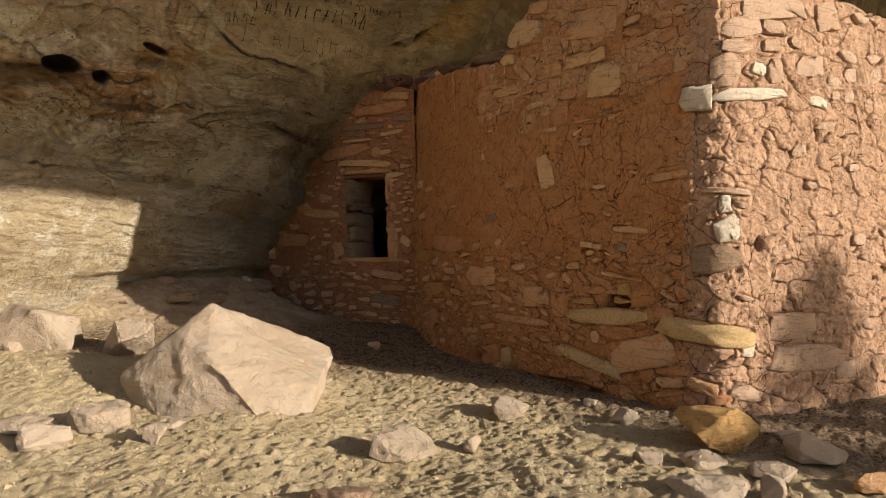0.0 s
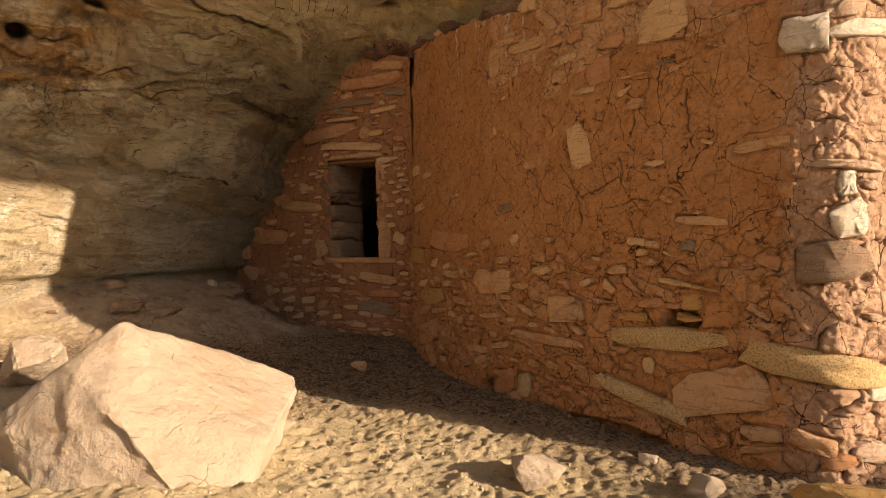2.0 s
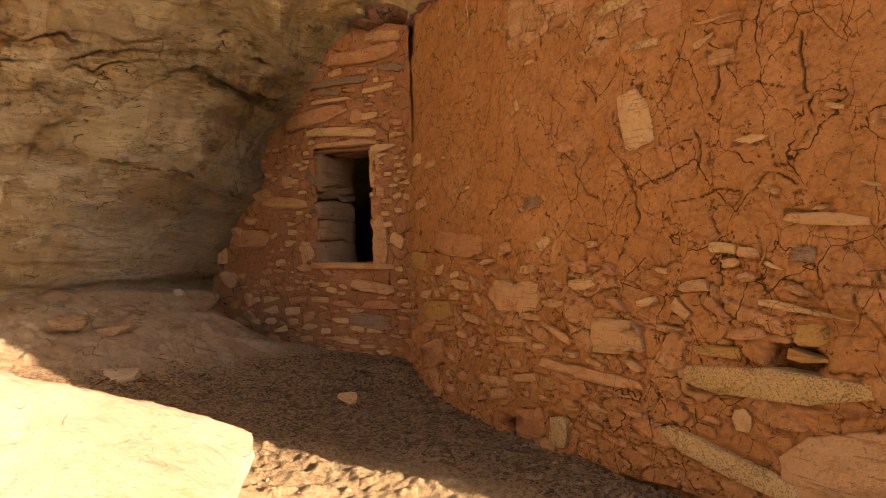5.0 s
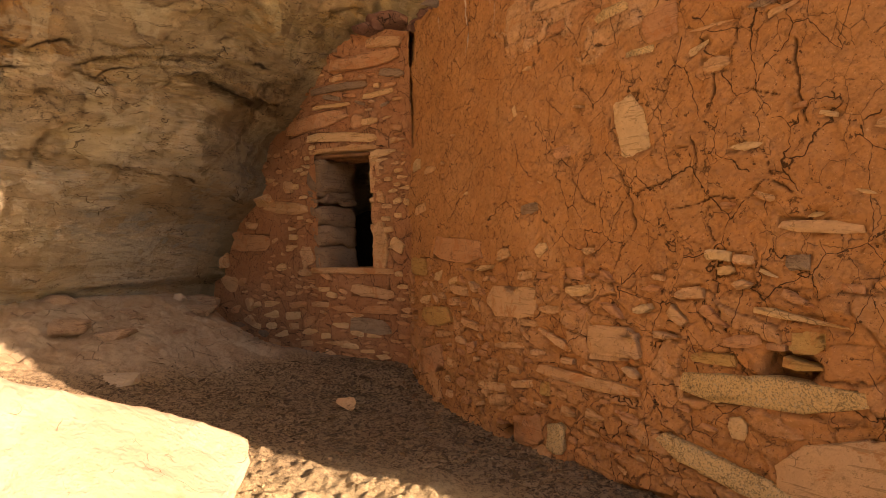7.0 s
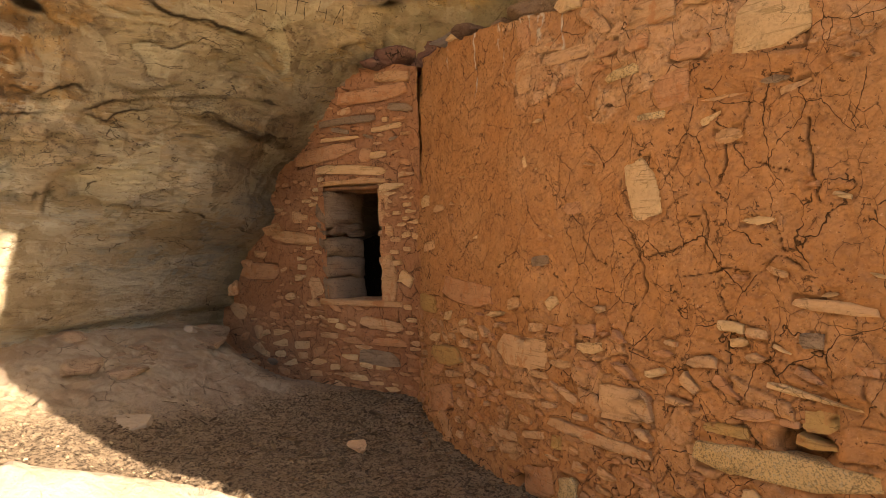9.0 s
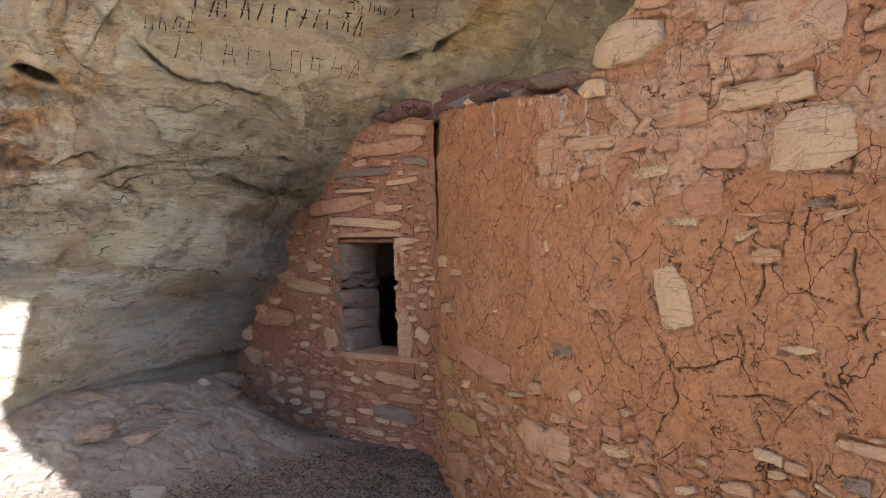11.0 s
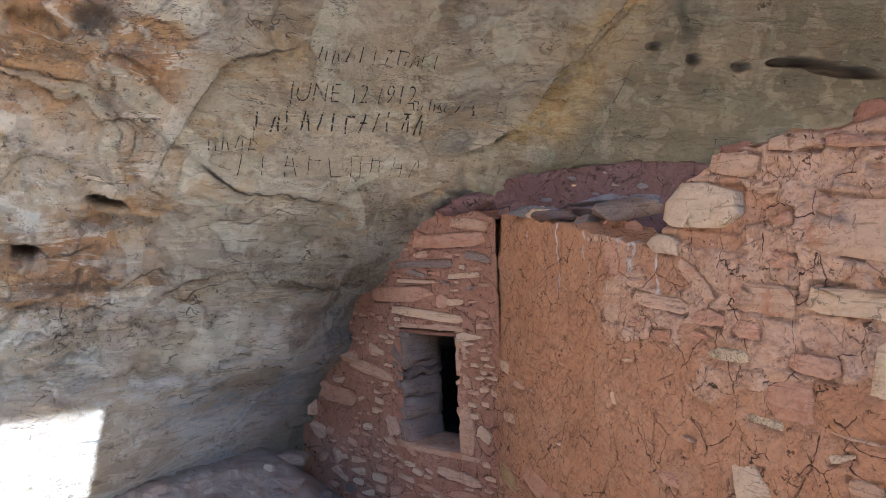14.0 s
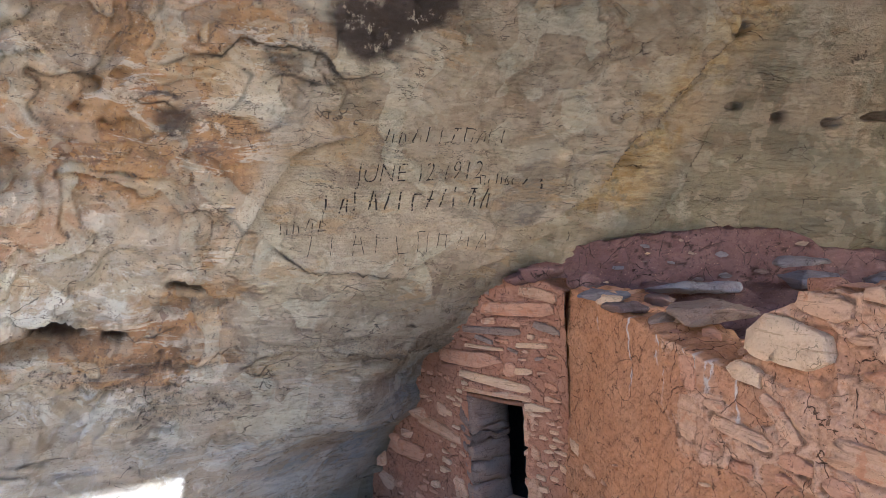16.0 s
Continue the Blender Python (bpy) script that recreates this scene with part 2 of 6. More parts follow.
def stone_material(name, base, light, dark, speck=0.0, streak=True, wash=0.5):
    n = Nodes(name, 0.88)
    own = n.piece()
    c = n.mix(own, base, light)
    c = n.mix(n.span(n.noise(0.10, 9, 0.78, 0.5), 0.54, 0.58, 0, 0.4), c, dark)
    if streak:
        c = n.mix(n.span(n.noise(0.22, 6, 0.65, 0.4, n.scaled(1, 1, 9)), 0.50, 0.56, 0, 0.5), c, light)
        c = n.mix(n.span(n.noise(0.16, 5, 0.65, 0.3, n.scaled(1, 1, 12)), 0.58, 0.62, 0, 0.55), c, (dark[0] * 0.75, dark[1] * 0.7, dark[2] * 0.65))
    c = n.mix(n.span(n.noise(0.025, 7, 0.8), 0.58, 0.62, 0, 0.55), c, (dark[0] * 0.6, dark[1] * 0.55, dark[2] * 0.5))
    chip = n.math("MULTIPLY", n.span(n.voronoi(0.07, vec=n.warped(0.05, 0.07)), 0.008, 0.03, 1, 0), n.span(n.noise(0.12, 4, 0.6), 0.53, 0.57))
    c = n.mix(n.math("MULTIPLY", chip, 0.6), c, (dark[0] * 0.35, dark[1] * 0.3, dark[2] * 0.28))
    if speck:
        c = n.mix(n.span(n.noise(0.007, 4, 0.75), 0.52, 0.58, 0, speck), c, (0.085, 0.065, 0.045))
        c = n.mix(n.span(n.noise(0.010, 3, 0.7), 0.58, 0.64, 0, speck), c, (0.60, 0.52, 0.40))
    # mud washed over it here and there
    c = n.mix(n.span(n.noise(0.09, 7, 0.75, 0.6), 0.53 + 0.04 * (1 - wash), 0.60, 0, 0.80 * max(wash, 0.0)), c, (0.62, 0.275, 0.125))
    n.relief(n.noise(0.05, 8, 0.75), 0.03, 0.9)
    n.relief(n.noise(0.012, 5, 0.75), 0.008, 1.0)
    return n.done(c)


def rock_material():
    n = Nodes("sandstone_cliff", 0.93)
    beds = n.scaled(0.7, 0.7, 2.6, (radians(6), radians(-14), 0))
    lam = n.scaled(0.5, 0.5, 7.0, (radians(4), radians(-12), 0))
    fine = n.noise(0.05, 8, 0.8)
    rough_side = n.layer("rough_side")
    # the grey-beige panel
    c = n.mix(n.span(n.noise(0.8, 8, 0.66, 0.5, beds), 0.42, 0.58), (0.324, 0.260, 0.167), (0.462, 0.386, 0.260))
    c = n.mix(n.span(n.noise(0.5, 9, 0.70, 1.0, beds), 0.55, 0.58, 0, 0.6), c, (0.432, 0.298, 0.148))
    c = n.mix(n.span(n.noise(0.42, 9, 0.72, 1.0, beds), 0.56, 0.585, 0, 0.6), c, (0.246, 0.199, 0.148))
    c = n.mix(n.span(n.noise(0.26, 9, 0.72, 0.8, beds), 0.58, 0.60, 0, 0.5), c, (0.540, 0.468, 0.339))
    # the rough side: ochre, pinkish and whitish patches with firm edges
    p = n.mix(n.span(n.noise(1.1, 9, 0.64, 0.6), 0.47, 0.52), (0.480, 0.292, 0.129), (0.624, 0.486, 0.334))
    p = n.mix(n.span(n.noise(0.6, 9, 0.70, 0.7), 0.53, 0.55, 0, 0.75), p, (0.414, 0.240, 0.117))
    p = n.mix(n.span(n.noise(0.5, 9, 0.70, 0.6, beds), 0.56, 0.58, 0, 0.75), p, (0.720, 0.632, 0.488))
    p = n.mix(n.span(n.noise(0.34, 9, 0.72, 0.6), 0.585, 0.60, 0, 0.8), p, (0.240, 0.158, 0.111))
    p = n.mix(n.span(n.noise(0.12, 9, 0.76, 0.5), 0.57, 0.60, 0, 0.5), p, (0.360, 0.228, 0.133))
    p = n.mix(n.span(n.noise(0.055, 6, 0.75), 0.65, 0.67, 0, 0.85), p, (0.13, 0.09, 0.075))
    c = n.mix(rough_side, c, p)
    # the foot: grey, bluish skylight put into its colour, streaks along the beds
    f = n.mix(n.span(n.noise(0.5, 8, 0.7, 0.5, beds), 0.40, 0.60), (0.384, 0.398, 0.398), (0.624, 0.603, 0.530))
    f = n.mix(n.span(n.noise(0.30, 9, 0.72, 0.8, lam), 0.55, 0.60, 0, 0.5), f, (0.528, 0.456, 0.334))
    f = n.mix(n.span(n.noise(0.22, 9, 0.72, 0.8, beds), 0.57, 0.59, 0, 0.5), f, (0.252, 0.222, 0.185))
    c = n.mix(n.layer("foot"), c, f)
    # thin streaks of the bedding across the lower face
    low = n.math("MAXIMUM", n.layer("foot"), n.layer("banded"))
    c = n.mix(n.math("MULTIPLY", low, n.span(n.noise(0.5, 7, 0.66, 0.9, lam), 0.53, 0.57, 0, 0.45)), c, (0.600, 0.538, 0.413))
    c = n.mix(n.math("MULTIPLY", low, n.span(n.noise(0.4, 7, 0.66, 0.9, lam), 0.60, 0.62, 0, 0.4)), c, (0.222, 0.170, 0.122))
    # the far side: smooth, olive, banded
    o = n.mix(n.span(n.noise(0.9, 6, 0.6, 0.4, n.scaled(0.5, 0.5, 4.0, (0, radians(-8), 0))), 0.38, 0.62), (0.200, 0.178, 0.116), (0.298, 0.254, 0.160))
    c = n.mix(n.layer("far_side"), c, o)
    c = n.mix(n.math("MULTIPLY", n.layer("gold"), n.span(n.noise(0.2, 6, 0.7), 0.34, 0.46)), c, n.mix(n.span(n.noise(0.1, 8, 0.7, 0.4, beds), 0.42, 0.6), (0.480, 0.322, 0.127), (0.600, 0.468, 0.239)))
    # whitish rock, and the low sun patch brightened through its colour
    c = n.mix(n.layer("pale"), c, n.mix(n.span(n.noise(0.25, 8, 0.72, 0.8), 0.44, 0.52), (0.720, 0.673, 0.551), (0.540, 0.450, 0.302)))
    c = n.mix(n.math("MULTIPLY", n.layer("rust"), n.span(n.noise(0.4, 8, 0.75, 0.8), 0.55, 0.59, 0, 0.38)), c, (0.396, 0.222, 0.106))
    # plates flaked away: firm, broken edges with a thin shadow line
    edges = None
    for size, at, warp, tone, on in ((0.75, 0.52, 0.5, (0.282, 0.205, 0.125), 0.47), (0.75, 0.44, 0.5, (0.528, 0.439, 0.307), 0.50), (0.32, 0.53, 0.4, (0.258, 0.187, 0.119), 0.52), (0.32, 0.45, 0.4, (0.552, 0.462, 0.329), 0.53), (0.13, 0.55, 0.3, (0.240, 0.175, 0.111), 0.57)):
        f = n.noise(size, 6, 0.62, warp, beds)
        here = n.span(n.noise(size * 0.9, 3, 0.6), on, on + 0.03)
        c = n.mix(n.math("MULTIPLY", n.span(f, at, at + 0.005), n.math("MULTIPLY", here, 0.42)), c, tone)
        e = n.math("MULTIPLY", n.span(n.math("ABSOLUTE", n.math("SUBTRACT", f, at)), 0.001, 0.005 if size < 0.3 else 0.0035, 1, 0), n.span(n.noise(max(size * 0.55, 0.16), 4, 0.65), 0.52 if size > 0.2 else 0.58, 0.58 if size > 0.2 else 0.62))
        edges = e if edges is None else n.math("MAXIMUM", edges, e)
        n.relief(n.span(f, at - 0.004, at + 0.004), 0.06 * size, 1.0)
    # each plate weathers to a tone of its own
    plate = n.layer("plate_tone")
    c = n.mix(n.span(plate, 0.54, 0.85, 0, 0.8), c, n.mix(0.38, c, (0.720, 0.720, 0.551)))
    c = n.mix(n.span(plate, 0.42, 0.12, 0, 0.8), c, n.mix(0.46, c, (0.140, 0.098, 0.066)))
    calm = n.math("SUBTRACT", 1.0, n.math("MULTIPLY", n.layer("far_side"), 0.75))
    # grain
    speck = n.math("ADD", 0.35, n.math("MULTIPLY", rough_side, 0.5))
    c = n.mix(n.math("MULTIPLY", speck, n.span(fine, 0.585, 0.61)), c, (0.14, 0.10, 0.075))
    c = n.mix(n.math("MULTIPLY", speck, n.span(n.noise(0.016, 6, 0.8), 0.60, 0.64)), c, (0.10, 0.075, 0.055))
    c = n.mix(n.math("MULTIPLY", speck, n.span(n.noise(0.035, 7, 0.8), 0.57, 0.66, 0, 0.8)), c, (0.672, 0.585, 0.435))
    c = n.mix(n.math("MULTIPLY", n.layer("soot"), n.span(n.noise(0.032, 9, 0.9), 0.53, 0.56, 0, 0.75)), c, (0.05, 0.046, 0.044))
    # dark stains, together with a ledge's shade put into the colour
    c = n.mix(n.math("MULTIPLY", n.layer("stain"), n.span(n.noise(0.12, 7, 0.75), 0.36, 0.46)), c, (0.075, 0.055, 0.042))
    # pockets darken with their depth: the shade inside them, put into the colour
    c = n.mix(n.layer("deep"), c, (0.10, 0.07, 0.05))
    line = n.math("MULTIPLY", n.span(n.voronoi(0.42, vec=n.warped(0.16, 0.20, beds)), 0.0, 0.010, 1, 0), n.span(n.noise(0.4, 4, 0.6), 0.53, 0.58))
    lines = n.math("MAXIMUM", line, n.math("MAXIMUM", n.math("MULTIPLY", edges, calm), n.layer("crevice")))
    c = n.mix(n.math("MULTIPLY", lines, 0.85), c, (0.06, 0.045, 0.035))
    n.relief(n.math("SUBTRACT", 1.0, lines), 0.014, 1.0)
    n.relief(n.noise(0.20, 10, 0.74, 0.6, beds), 0.10, 0.8)
    n.relief(n.noise(0.14, 7, 0.66, 0.4, lam), 0.03, 0.7)
    n.relief(fine, 0.03, 0.8)
    n.relief(n.noise(0.012, 4, 0.7), 0.008, 0.8)
    return n.done(c)


def earth_material():
    n = Nodes("dry_earth", 0.97)
    c = n.mix(n.span(n.noise(0.5, 6, 0.65), 0.35, 0.65), (0.545, 0.450, 0.290), (0.61, 0.515, 0.355))
    c = n.mix(n.layer("litter"), c, (0.34, 0.255, 0.175))
    c = n.mix(n.span(n.noise(0.07, 6, 0.7), 0.54, 0.74, 0, 0.6), c, (0.33, 0.25, 0.155))
    c = n.mix(n.span(n.noise(0.02, 4, 0.7), 0.58, 0.70, 0, 0.5), c, (0.60, 0.52, 0.37))
    c = n.mix(n.math("MULTIPLY", n.layer("litter"), n.span(n.noise(0.02, 5, 0.75), 0.47, 0.60)), c, (0.10, 0.072, 0.05))
    c = n.mix(n.math("MULTIPLY", n.layer("bank"), 0.85), c, n.mix(n.span(n.noise(0.25, 7, 0.72, 0.5), 0.40, 0.60), (0.35, 0.255, 0.19), (0.47, 0.385, 0.305)))
    gap = n.math("MULTIPLY", n.span(n.voronoi(0.22, vec=n.warped(0.1, 0.1)), 0.0, 0.03, 1, 0), n.span(n.noise(0.3, 4, 0.6), 0.48, 0.56))
    c = n.mix(n.math("MULTIPLY", n.math("MULTIPLY", gap, n.layer("bank")), 0.55), c, (0.08, 0.055, 0.04))
    c = n.mix(n.span(n.noise(0.012, 4, 0.75), 0.62, 0.65, 0, 0.55), c, (0.16, 0.115, 0.075))
    n.relief(n.noise(0.06, 8, 0.75), 0.035, 0.9)
    n.relief(n.noise(0.014, 5, 0.7), 0.010, 1.0)
    return n.done(c)


def boulder_material():
    n = Nodes("boulder_sandstone", 0.85)
    c = n.mix(n.span(n.noise(0.4, 6, 0.6, 0.4), 0.35, 0.65), (0.42, 0.350, 0.282), (0.47, 0.412, 0.350))
    c = n.mix(n.piece(), c, n.mix(0.25, c, (0.46, 0.33, 0.21)))
    c = n.mix(n.span(n.noise(0.10, 6, 0.7, 0.5), 0.52, 0.72, 0, 0.5), c, (0.44, 0.29, 0.17))
    c = n.mix(n.span(n.noise(0.05, 5, 0.7), 0.66, 0.74, 0, 0.5), c, (0.76, 0.70, 0.58))
    c = n.mix(n.span(n.noise(0.015, 3, 0.7), 0.62, 0.70, 0, 0.35), c, (0.36, 0.24, 0.14))
    crack = n.math("MULTIPLY", n.span(n.voronoi(0.28, vec=n.warped(0.2, 0.2)), 0.0, 0.006, 1, 0), n.span(n.noise(0.3, 3, 0.6), 0.52, 0.58))
    c = n.mix(n.math("MULTIPLY", crack, 0.8), c, (0.20, 0.125, 0.07))
    n.relief(n.math("SUBTRACT", 1.0, crack), 0.008, 0.8)
    n.relief(n.noise(0.13, 9, 0.66), 0.06, 0.7)
    n.relief(n.noise(0.02, 6, 0.75), 0.010, 0.8)
    return n.done(c)


def plain_material(name, base, light, size, rough=0.9, depth=0.004, island=False, tall=1.0):
    n = Nodes(name, rough)
    c = n.mix(n.span(n.noise(size, 5, 0.65, 0.2, n.scaled(1, 1, tall)), 0.3, 0.7), base, light)
    if island:
        c = n.mix(n.island(), c, n.mix(0.7, c, (base[0] * 0.4, base[1] * 0.4, base[2] * 0.4)))
    n.relief(n.noise(size * 0.4, 5, 0.7), depth)
    return n.done(c)


MUD = mud_material("red_mud_plaster", (0.555, 0.272, 0.124), (0.62, 0.326, 0.160), (0.415, 0.190, 0.084))
MUD_ROUGH = mud_material("red_mud_mortar", (0.48, 0.228, 0.122), (0.54, 0.285, 0.165), (0.35, 0.160, 0.088), 0.9)
# darkened by soot and by the deep alcove's shade, both in the colour
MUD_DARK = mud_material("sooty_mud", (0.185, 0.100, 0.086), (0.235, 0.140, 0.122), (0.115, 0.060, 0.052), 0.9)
STONES = {
    "t": stone_material("tan_sandstone", (0.68, 0.415, 0.235), (0.79, 0.525, 0.325), (0.54, 0.305, 0.165), wash=0.8),
    "p": stone_material("pale_sandstone", (0.80, 0.535, 0.300), (0.84, 0.620, 0.385), (0.64, 0.400, 0.210), wash=0.1),
    "w": stone_material("white_sandstone", (0.82, 0.745, 0.630), (0.82, 0.760, 0.680), (0.68, 0.560, 0.430), wash=-0.6),
    "r": stone_material("reddish_sandstone", (0.63, 0.330, 0.185), (0.71, 0.405, 0.240), (0.49, 0.240, 0.135), wash=0.8),
    "s": stone_material("speckled_sandstone", (0.78, 0.565, 0.300), (0.82, 0.630, 0.375), (0.60, 0.400, 0.195), 0.6, False, 0.0),
    "y": stone_material("yellow_sandstone", (0.58, 0.365, 0.155), (0.66, 0.44, 0.20), (0.45, 0.26, 0.11)),
    "g": stone_material("grey_sandstone", (0.36, 0.250, 0.180), (0.46, 0.340, 0.25), (0.25, 0.165, 0.115), 0.25, wash=0.05),
}
STONES["j"] = stone_material("grey_brown_sandstone", (0.275, 0.190, 0.135), (0.36, 0.26, 0.19), (0.19, 0.125, 0.085), 0.2, wash=0.1)
STONES["f"] = stone_material("pink_sandstone", (0.58, 0.405, 0.300), (0.66, 0.49, 0.385), (0.46, 0.305, 0.215), wash=-0.5)
STONES["v"] = stone_material("violet_grey_sandstone", (0.215, 0.190, 0.200), (0.30, 0.265, 0.265), (0.14, 0.115, 0.115), 0.1, wash=-0.5)
STONES["d"] = stone_material("sooty_sandstone", (0.16, 0.10, 0.085), (0.24, 0.17, 0.145), (0.09, 0.055, 0.045), 0.2, wash=0.0)
# near-black colour for the room's lining, which keeps the doorway dark
BLACK_LINING = mud_material("soot_black_plaster", (0.035, 0.028, 0.024), (0.05, 0.04, 0.034), (0.02, 0.016, 0.014))
ROCK = rock_material()
EARTH = earth_material()
BOULDER = boulder_material()
CANYON = plain_material("far_sandstone", (0.46, 0.265, 0.125), (0.56, 0.36, 0.19), 3.0, 0.95, 0.2, False, 3.0)
TWIG = plain_material("dry_litter", (0.10, 0.068, 0.042), (0.26, 0.18, 0.11), 0.05, 0.9, 0.002, True)
GRIT = plain_material("sandstone_grit", (0.44, 0.35, 0.23), (0.53, 0.43, 0.30), 0.05, 0.95, 0.002, True)
CHIP = plain_material("mud_and_stone_chips", (0.26, 0.155, 0.09), (0.36, 0.24, 0.15), 0.05, 0.95, 0.002, True)


def pecked_material():
    """Charcoal dabs with the bare rock showing between them."""
    n = Nodes("charcoal_marks", 0.95)
    m = n.done(n.mix(n.noise(0.02, 4, 0.7), (0.012, 0.010, 0.009), (0.035, 0.03, 0.026)))
    clear = n.t.nodes.new("ShaderNodeBsdfTransparent")
    mixed = n.t.nodes.new("ShaderNodeMixShader")
    n.t.links.new(n.span(n.noise(0.02, 3, 0.6), 0.41, 0.46), mixed.inputs[0])
    n.t.links.new(clear.outputs[0], mixed.inputs[1])
    n.t.links.new(n.bsdf.outputs[0], mixed.inputs[2])
    n.t.links.new(mixed.outputs[0], n.t.nodes["Material Output"].inputs[0])
    return m


SCRATCH = pecked_material()
BARK = plain_material("juniper_bark", (0.17, 0.12, 0.085), (0.25, 0.19, 0.14), 0.04, 0.9, 0.01, False, 0.2)
LEAF = plain_material("juniper_leaves", (0.045, 0.075, 0.03), (0.08, 0.11, 0.045), 0.1, 0.8, 0.004, True)
WOOD = plain_material("weathered_wood", (0.16, 0.075, 0.04), (0.26, 0.13, 0.07), 0.03, 0.8, 0.003, False, 0.15)

FINE = 1.0  # coarseness of the large surfaces

# ---- the ground: one sheet to the horizon, fine near the ruin ----
def steps(*runs):
    out = []
    for a, b, d in runs:
        out.append(np.arange(a, b, d))
    return np.concatenate(out)


xs = steps((-400, -40, 60), (-40, -6, 4), (-6, -3.2, 0.2), (-3.2, 2.6, FINE * 0.012), (2.6, 4.2, 0.05), (4.2, 12, 0.6), (12, 50, 5), (50, 401, 50))
ys = steps((-400, -40, 60), (-40, -3, 3), (-3, 1.0, 0.2), (1.0, 2.2, 0.05), (2.2, 6.8, FINE * 0.012), (6.8, 8.6, 0.05), (8.6, 14, 0.8), (14, 40, 6))
gx, gy = np.meshgrid(xs, ys, indexing="ij")
flat = np.stack([gx.ravel(), gy.ravel(), 0 * gx.ravel()], -1)
gz = ground_z(flat[:, 0], flat[:, 1])
near = (np.abs(flat[:, 0]) < 4.5) & (flat[:, 1] > 0.5) & (flat[:, 1] < 9)
pn = flat[near]
litter = ss(4.0, 4.9, pn[:, 1] + 0.9 * pn[:, 0] * (pn[:, 0] > 0) + 0.12 * fbm(pn, 0.4, 3, 5)) * ss(5.9, 5.3, (pn[:, 1] - pn[:, 0]) * S5)
clods = ridged(pn * (1, 1.5, 1), 0.28, 4, 11)
close = ss(-3.3, -2.9, pn[:, 0]) * ss(2.75, 2.45, pn[:, 0]) * ss(1.95, 2.35, pn[:, 1]) * ss(6.95, 6.65, pn[:, 1])
rough = 0.034 * fbm(pn, 0.8, 2, 3) + close * (0.012 * (1 - 0.3 * litter) * clods + 0.012 * fbm(pn * (1, 1.6, 1), 0.16, 3, 23) + 0.010 * fbm(pn, 0.07, 3, 21) + 0.010 * fbm(pn, 0.030, 2, 31))
edge, who = cells(pn[:, 0] / 0.042 + 0.4 * vnoise(pn / 0.06, 42), pn[:, 1] / 0.040 + 0.4 * vnoise(pn / 0.06, 43), 41)
rough += close * 0.010 * np.clip(edge * 3, 0, 1) * (who > 0.72) * who
# a small drip bank where the sun's edge lies, and a worn hollow along the wall's foot
line = pn[:, 1] - (4.38 - 0.50 * pn[:, 0])
rough += 0.030 * np.exp(-(line / 0.16) ** 2) * ss(-1.5, -0.5, pn[:, 0])
bank = ss(5.25, 5.55, (pn[:, 1] - pn[:, 0]) * S5 + 0.12 * fbm(pn, 0.3, 3, 15)) * ss(5.2, 5.7, pn[:, 1])
tb = 4.0 * fbm(pn + 0.05 * np.stack([vnoise(pn / 0.1, 3), vnoise(pn / 0.1, 4), 0 * pn[:, 0]], -1), 0.42, 3, 16)
rough += close * bank * 0.028 * (np.floor(tb) + ss(0.0, 0.08, tb - np.floor(tb)) - tb + 0.5)
gz[near] += rough
lit = np.zeros(len(flat))
lit[near] = np.clip(litter, 0, 1)
flat[:, 2] = gz
earth = mesh_of("ground", flat, grid_quads(len(xs), len(ys)))
float_layer(earth, "litter", lit)
bk = np.zeros(len(flat))
bk[near] = bank
float_layer(earth, "bank", bk)
ground = put("ground", earth, EARTH, None, "uneven dry sandy earth with clods, dark dry litter by the walls", "ground", "", "structure")


def land(x, y):
    """The height of the ground without its clods."""
    return float(ground_z(np.array(x, float), np.array(y, float)))


# ---- the cliff: an overhanging sandstone face, undercut at its foot ----
def ledge(a, z, ax, az, proud, fade, above=True, line_on=0.0):
    """A plate of rock that stands proud from the line (ax, az) on, fading away from it."""
    line = np.interp(a, ax, az)
    d = (z - line) if above else (line - z)
    inside = ss(ax[0] - 0.05, ax[0] + 0.15, a) * ss(ax[-1] + 0.05, ax[-1] - 0.15, a)
    steep = np.sqrt(1 + ((np.interp(a + 0.03, ax, az) - np.interp(a - 0.03, ax, az)) / 0.06) ** 2)
    # a dark line along the plate's edge, its shade put into the colour
    CREVICE[:] = np.maximum(CREVICE, inside * ss(0.012, 0.004, np.abs(d + WOBBLE) / steep) * np.maximum(ss(-0.02, 0.25, fbm(base, 0.22, 3, 45)), line_on * ss(-0.35, -0.05, fbm(base, 0.22, 3, 45))))
    d = d + WOBBLE
    return proud * inside * (d > 0) * np.exp(-np.maximum(d, 0) / fade)


def pocket(a, z, ca, cz, ra, rz, deep, turn=0.0):
    c, s = math.cos(turn), math.sin(turn)
    da, dz = a - ca, z - cz
    r = np.hypot((da * c + dz * s) / ra, (dz * c - da * s) / rz) + 4.0 * WOBBLE
    return -deep * ss(1.15, 0.75, r)


as_ = steps((-14, -2, 1.0), (-2, 0.6, 0.12), (0.6, 5.6, FINE * 0.0095), (5.6, 7.8, FINE * 0.016), (7.8, 11, 0.15), (11, 24, 1.5))
zs = steps((-0.6, 0.3, 0.15), (0.3, 0.95, FINE * 0.018), (0.95, 1.75, FINE * 0.0085), (1.75, 4.4, FINE * 0.0095), (4.4, 4.7, 0.03), (4.7, 5.6, 0.1))
ca, cz = np.meshgrid(as_, zs, indexing="ij")
fa, fz = ca.ravel(), cz.ravel()
fb = cliff_b(fa, fz)
base = np.stack([(fa - fb) * S5, (fa + fb) * S5, fz], -1)
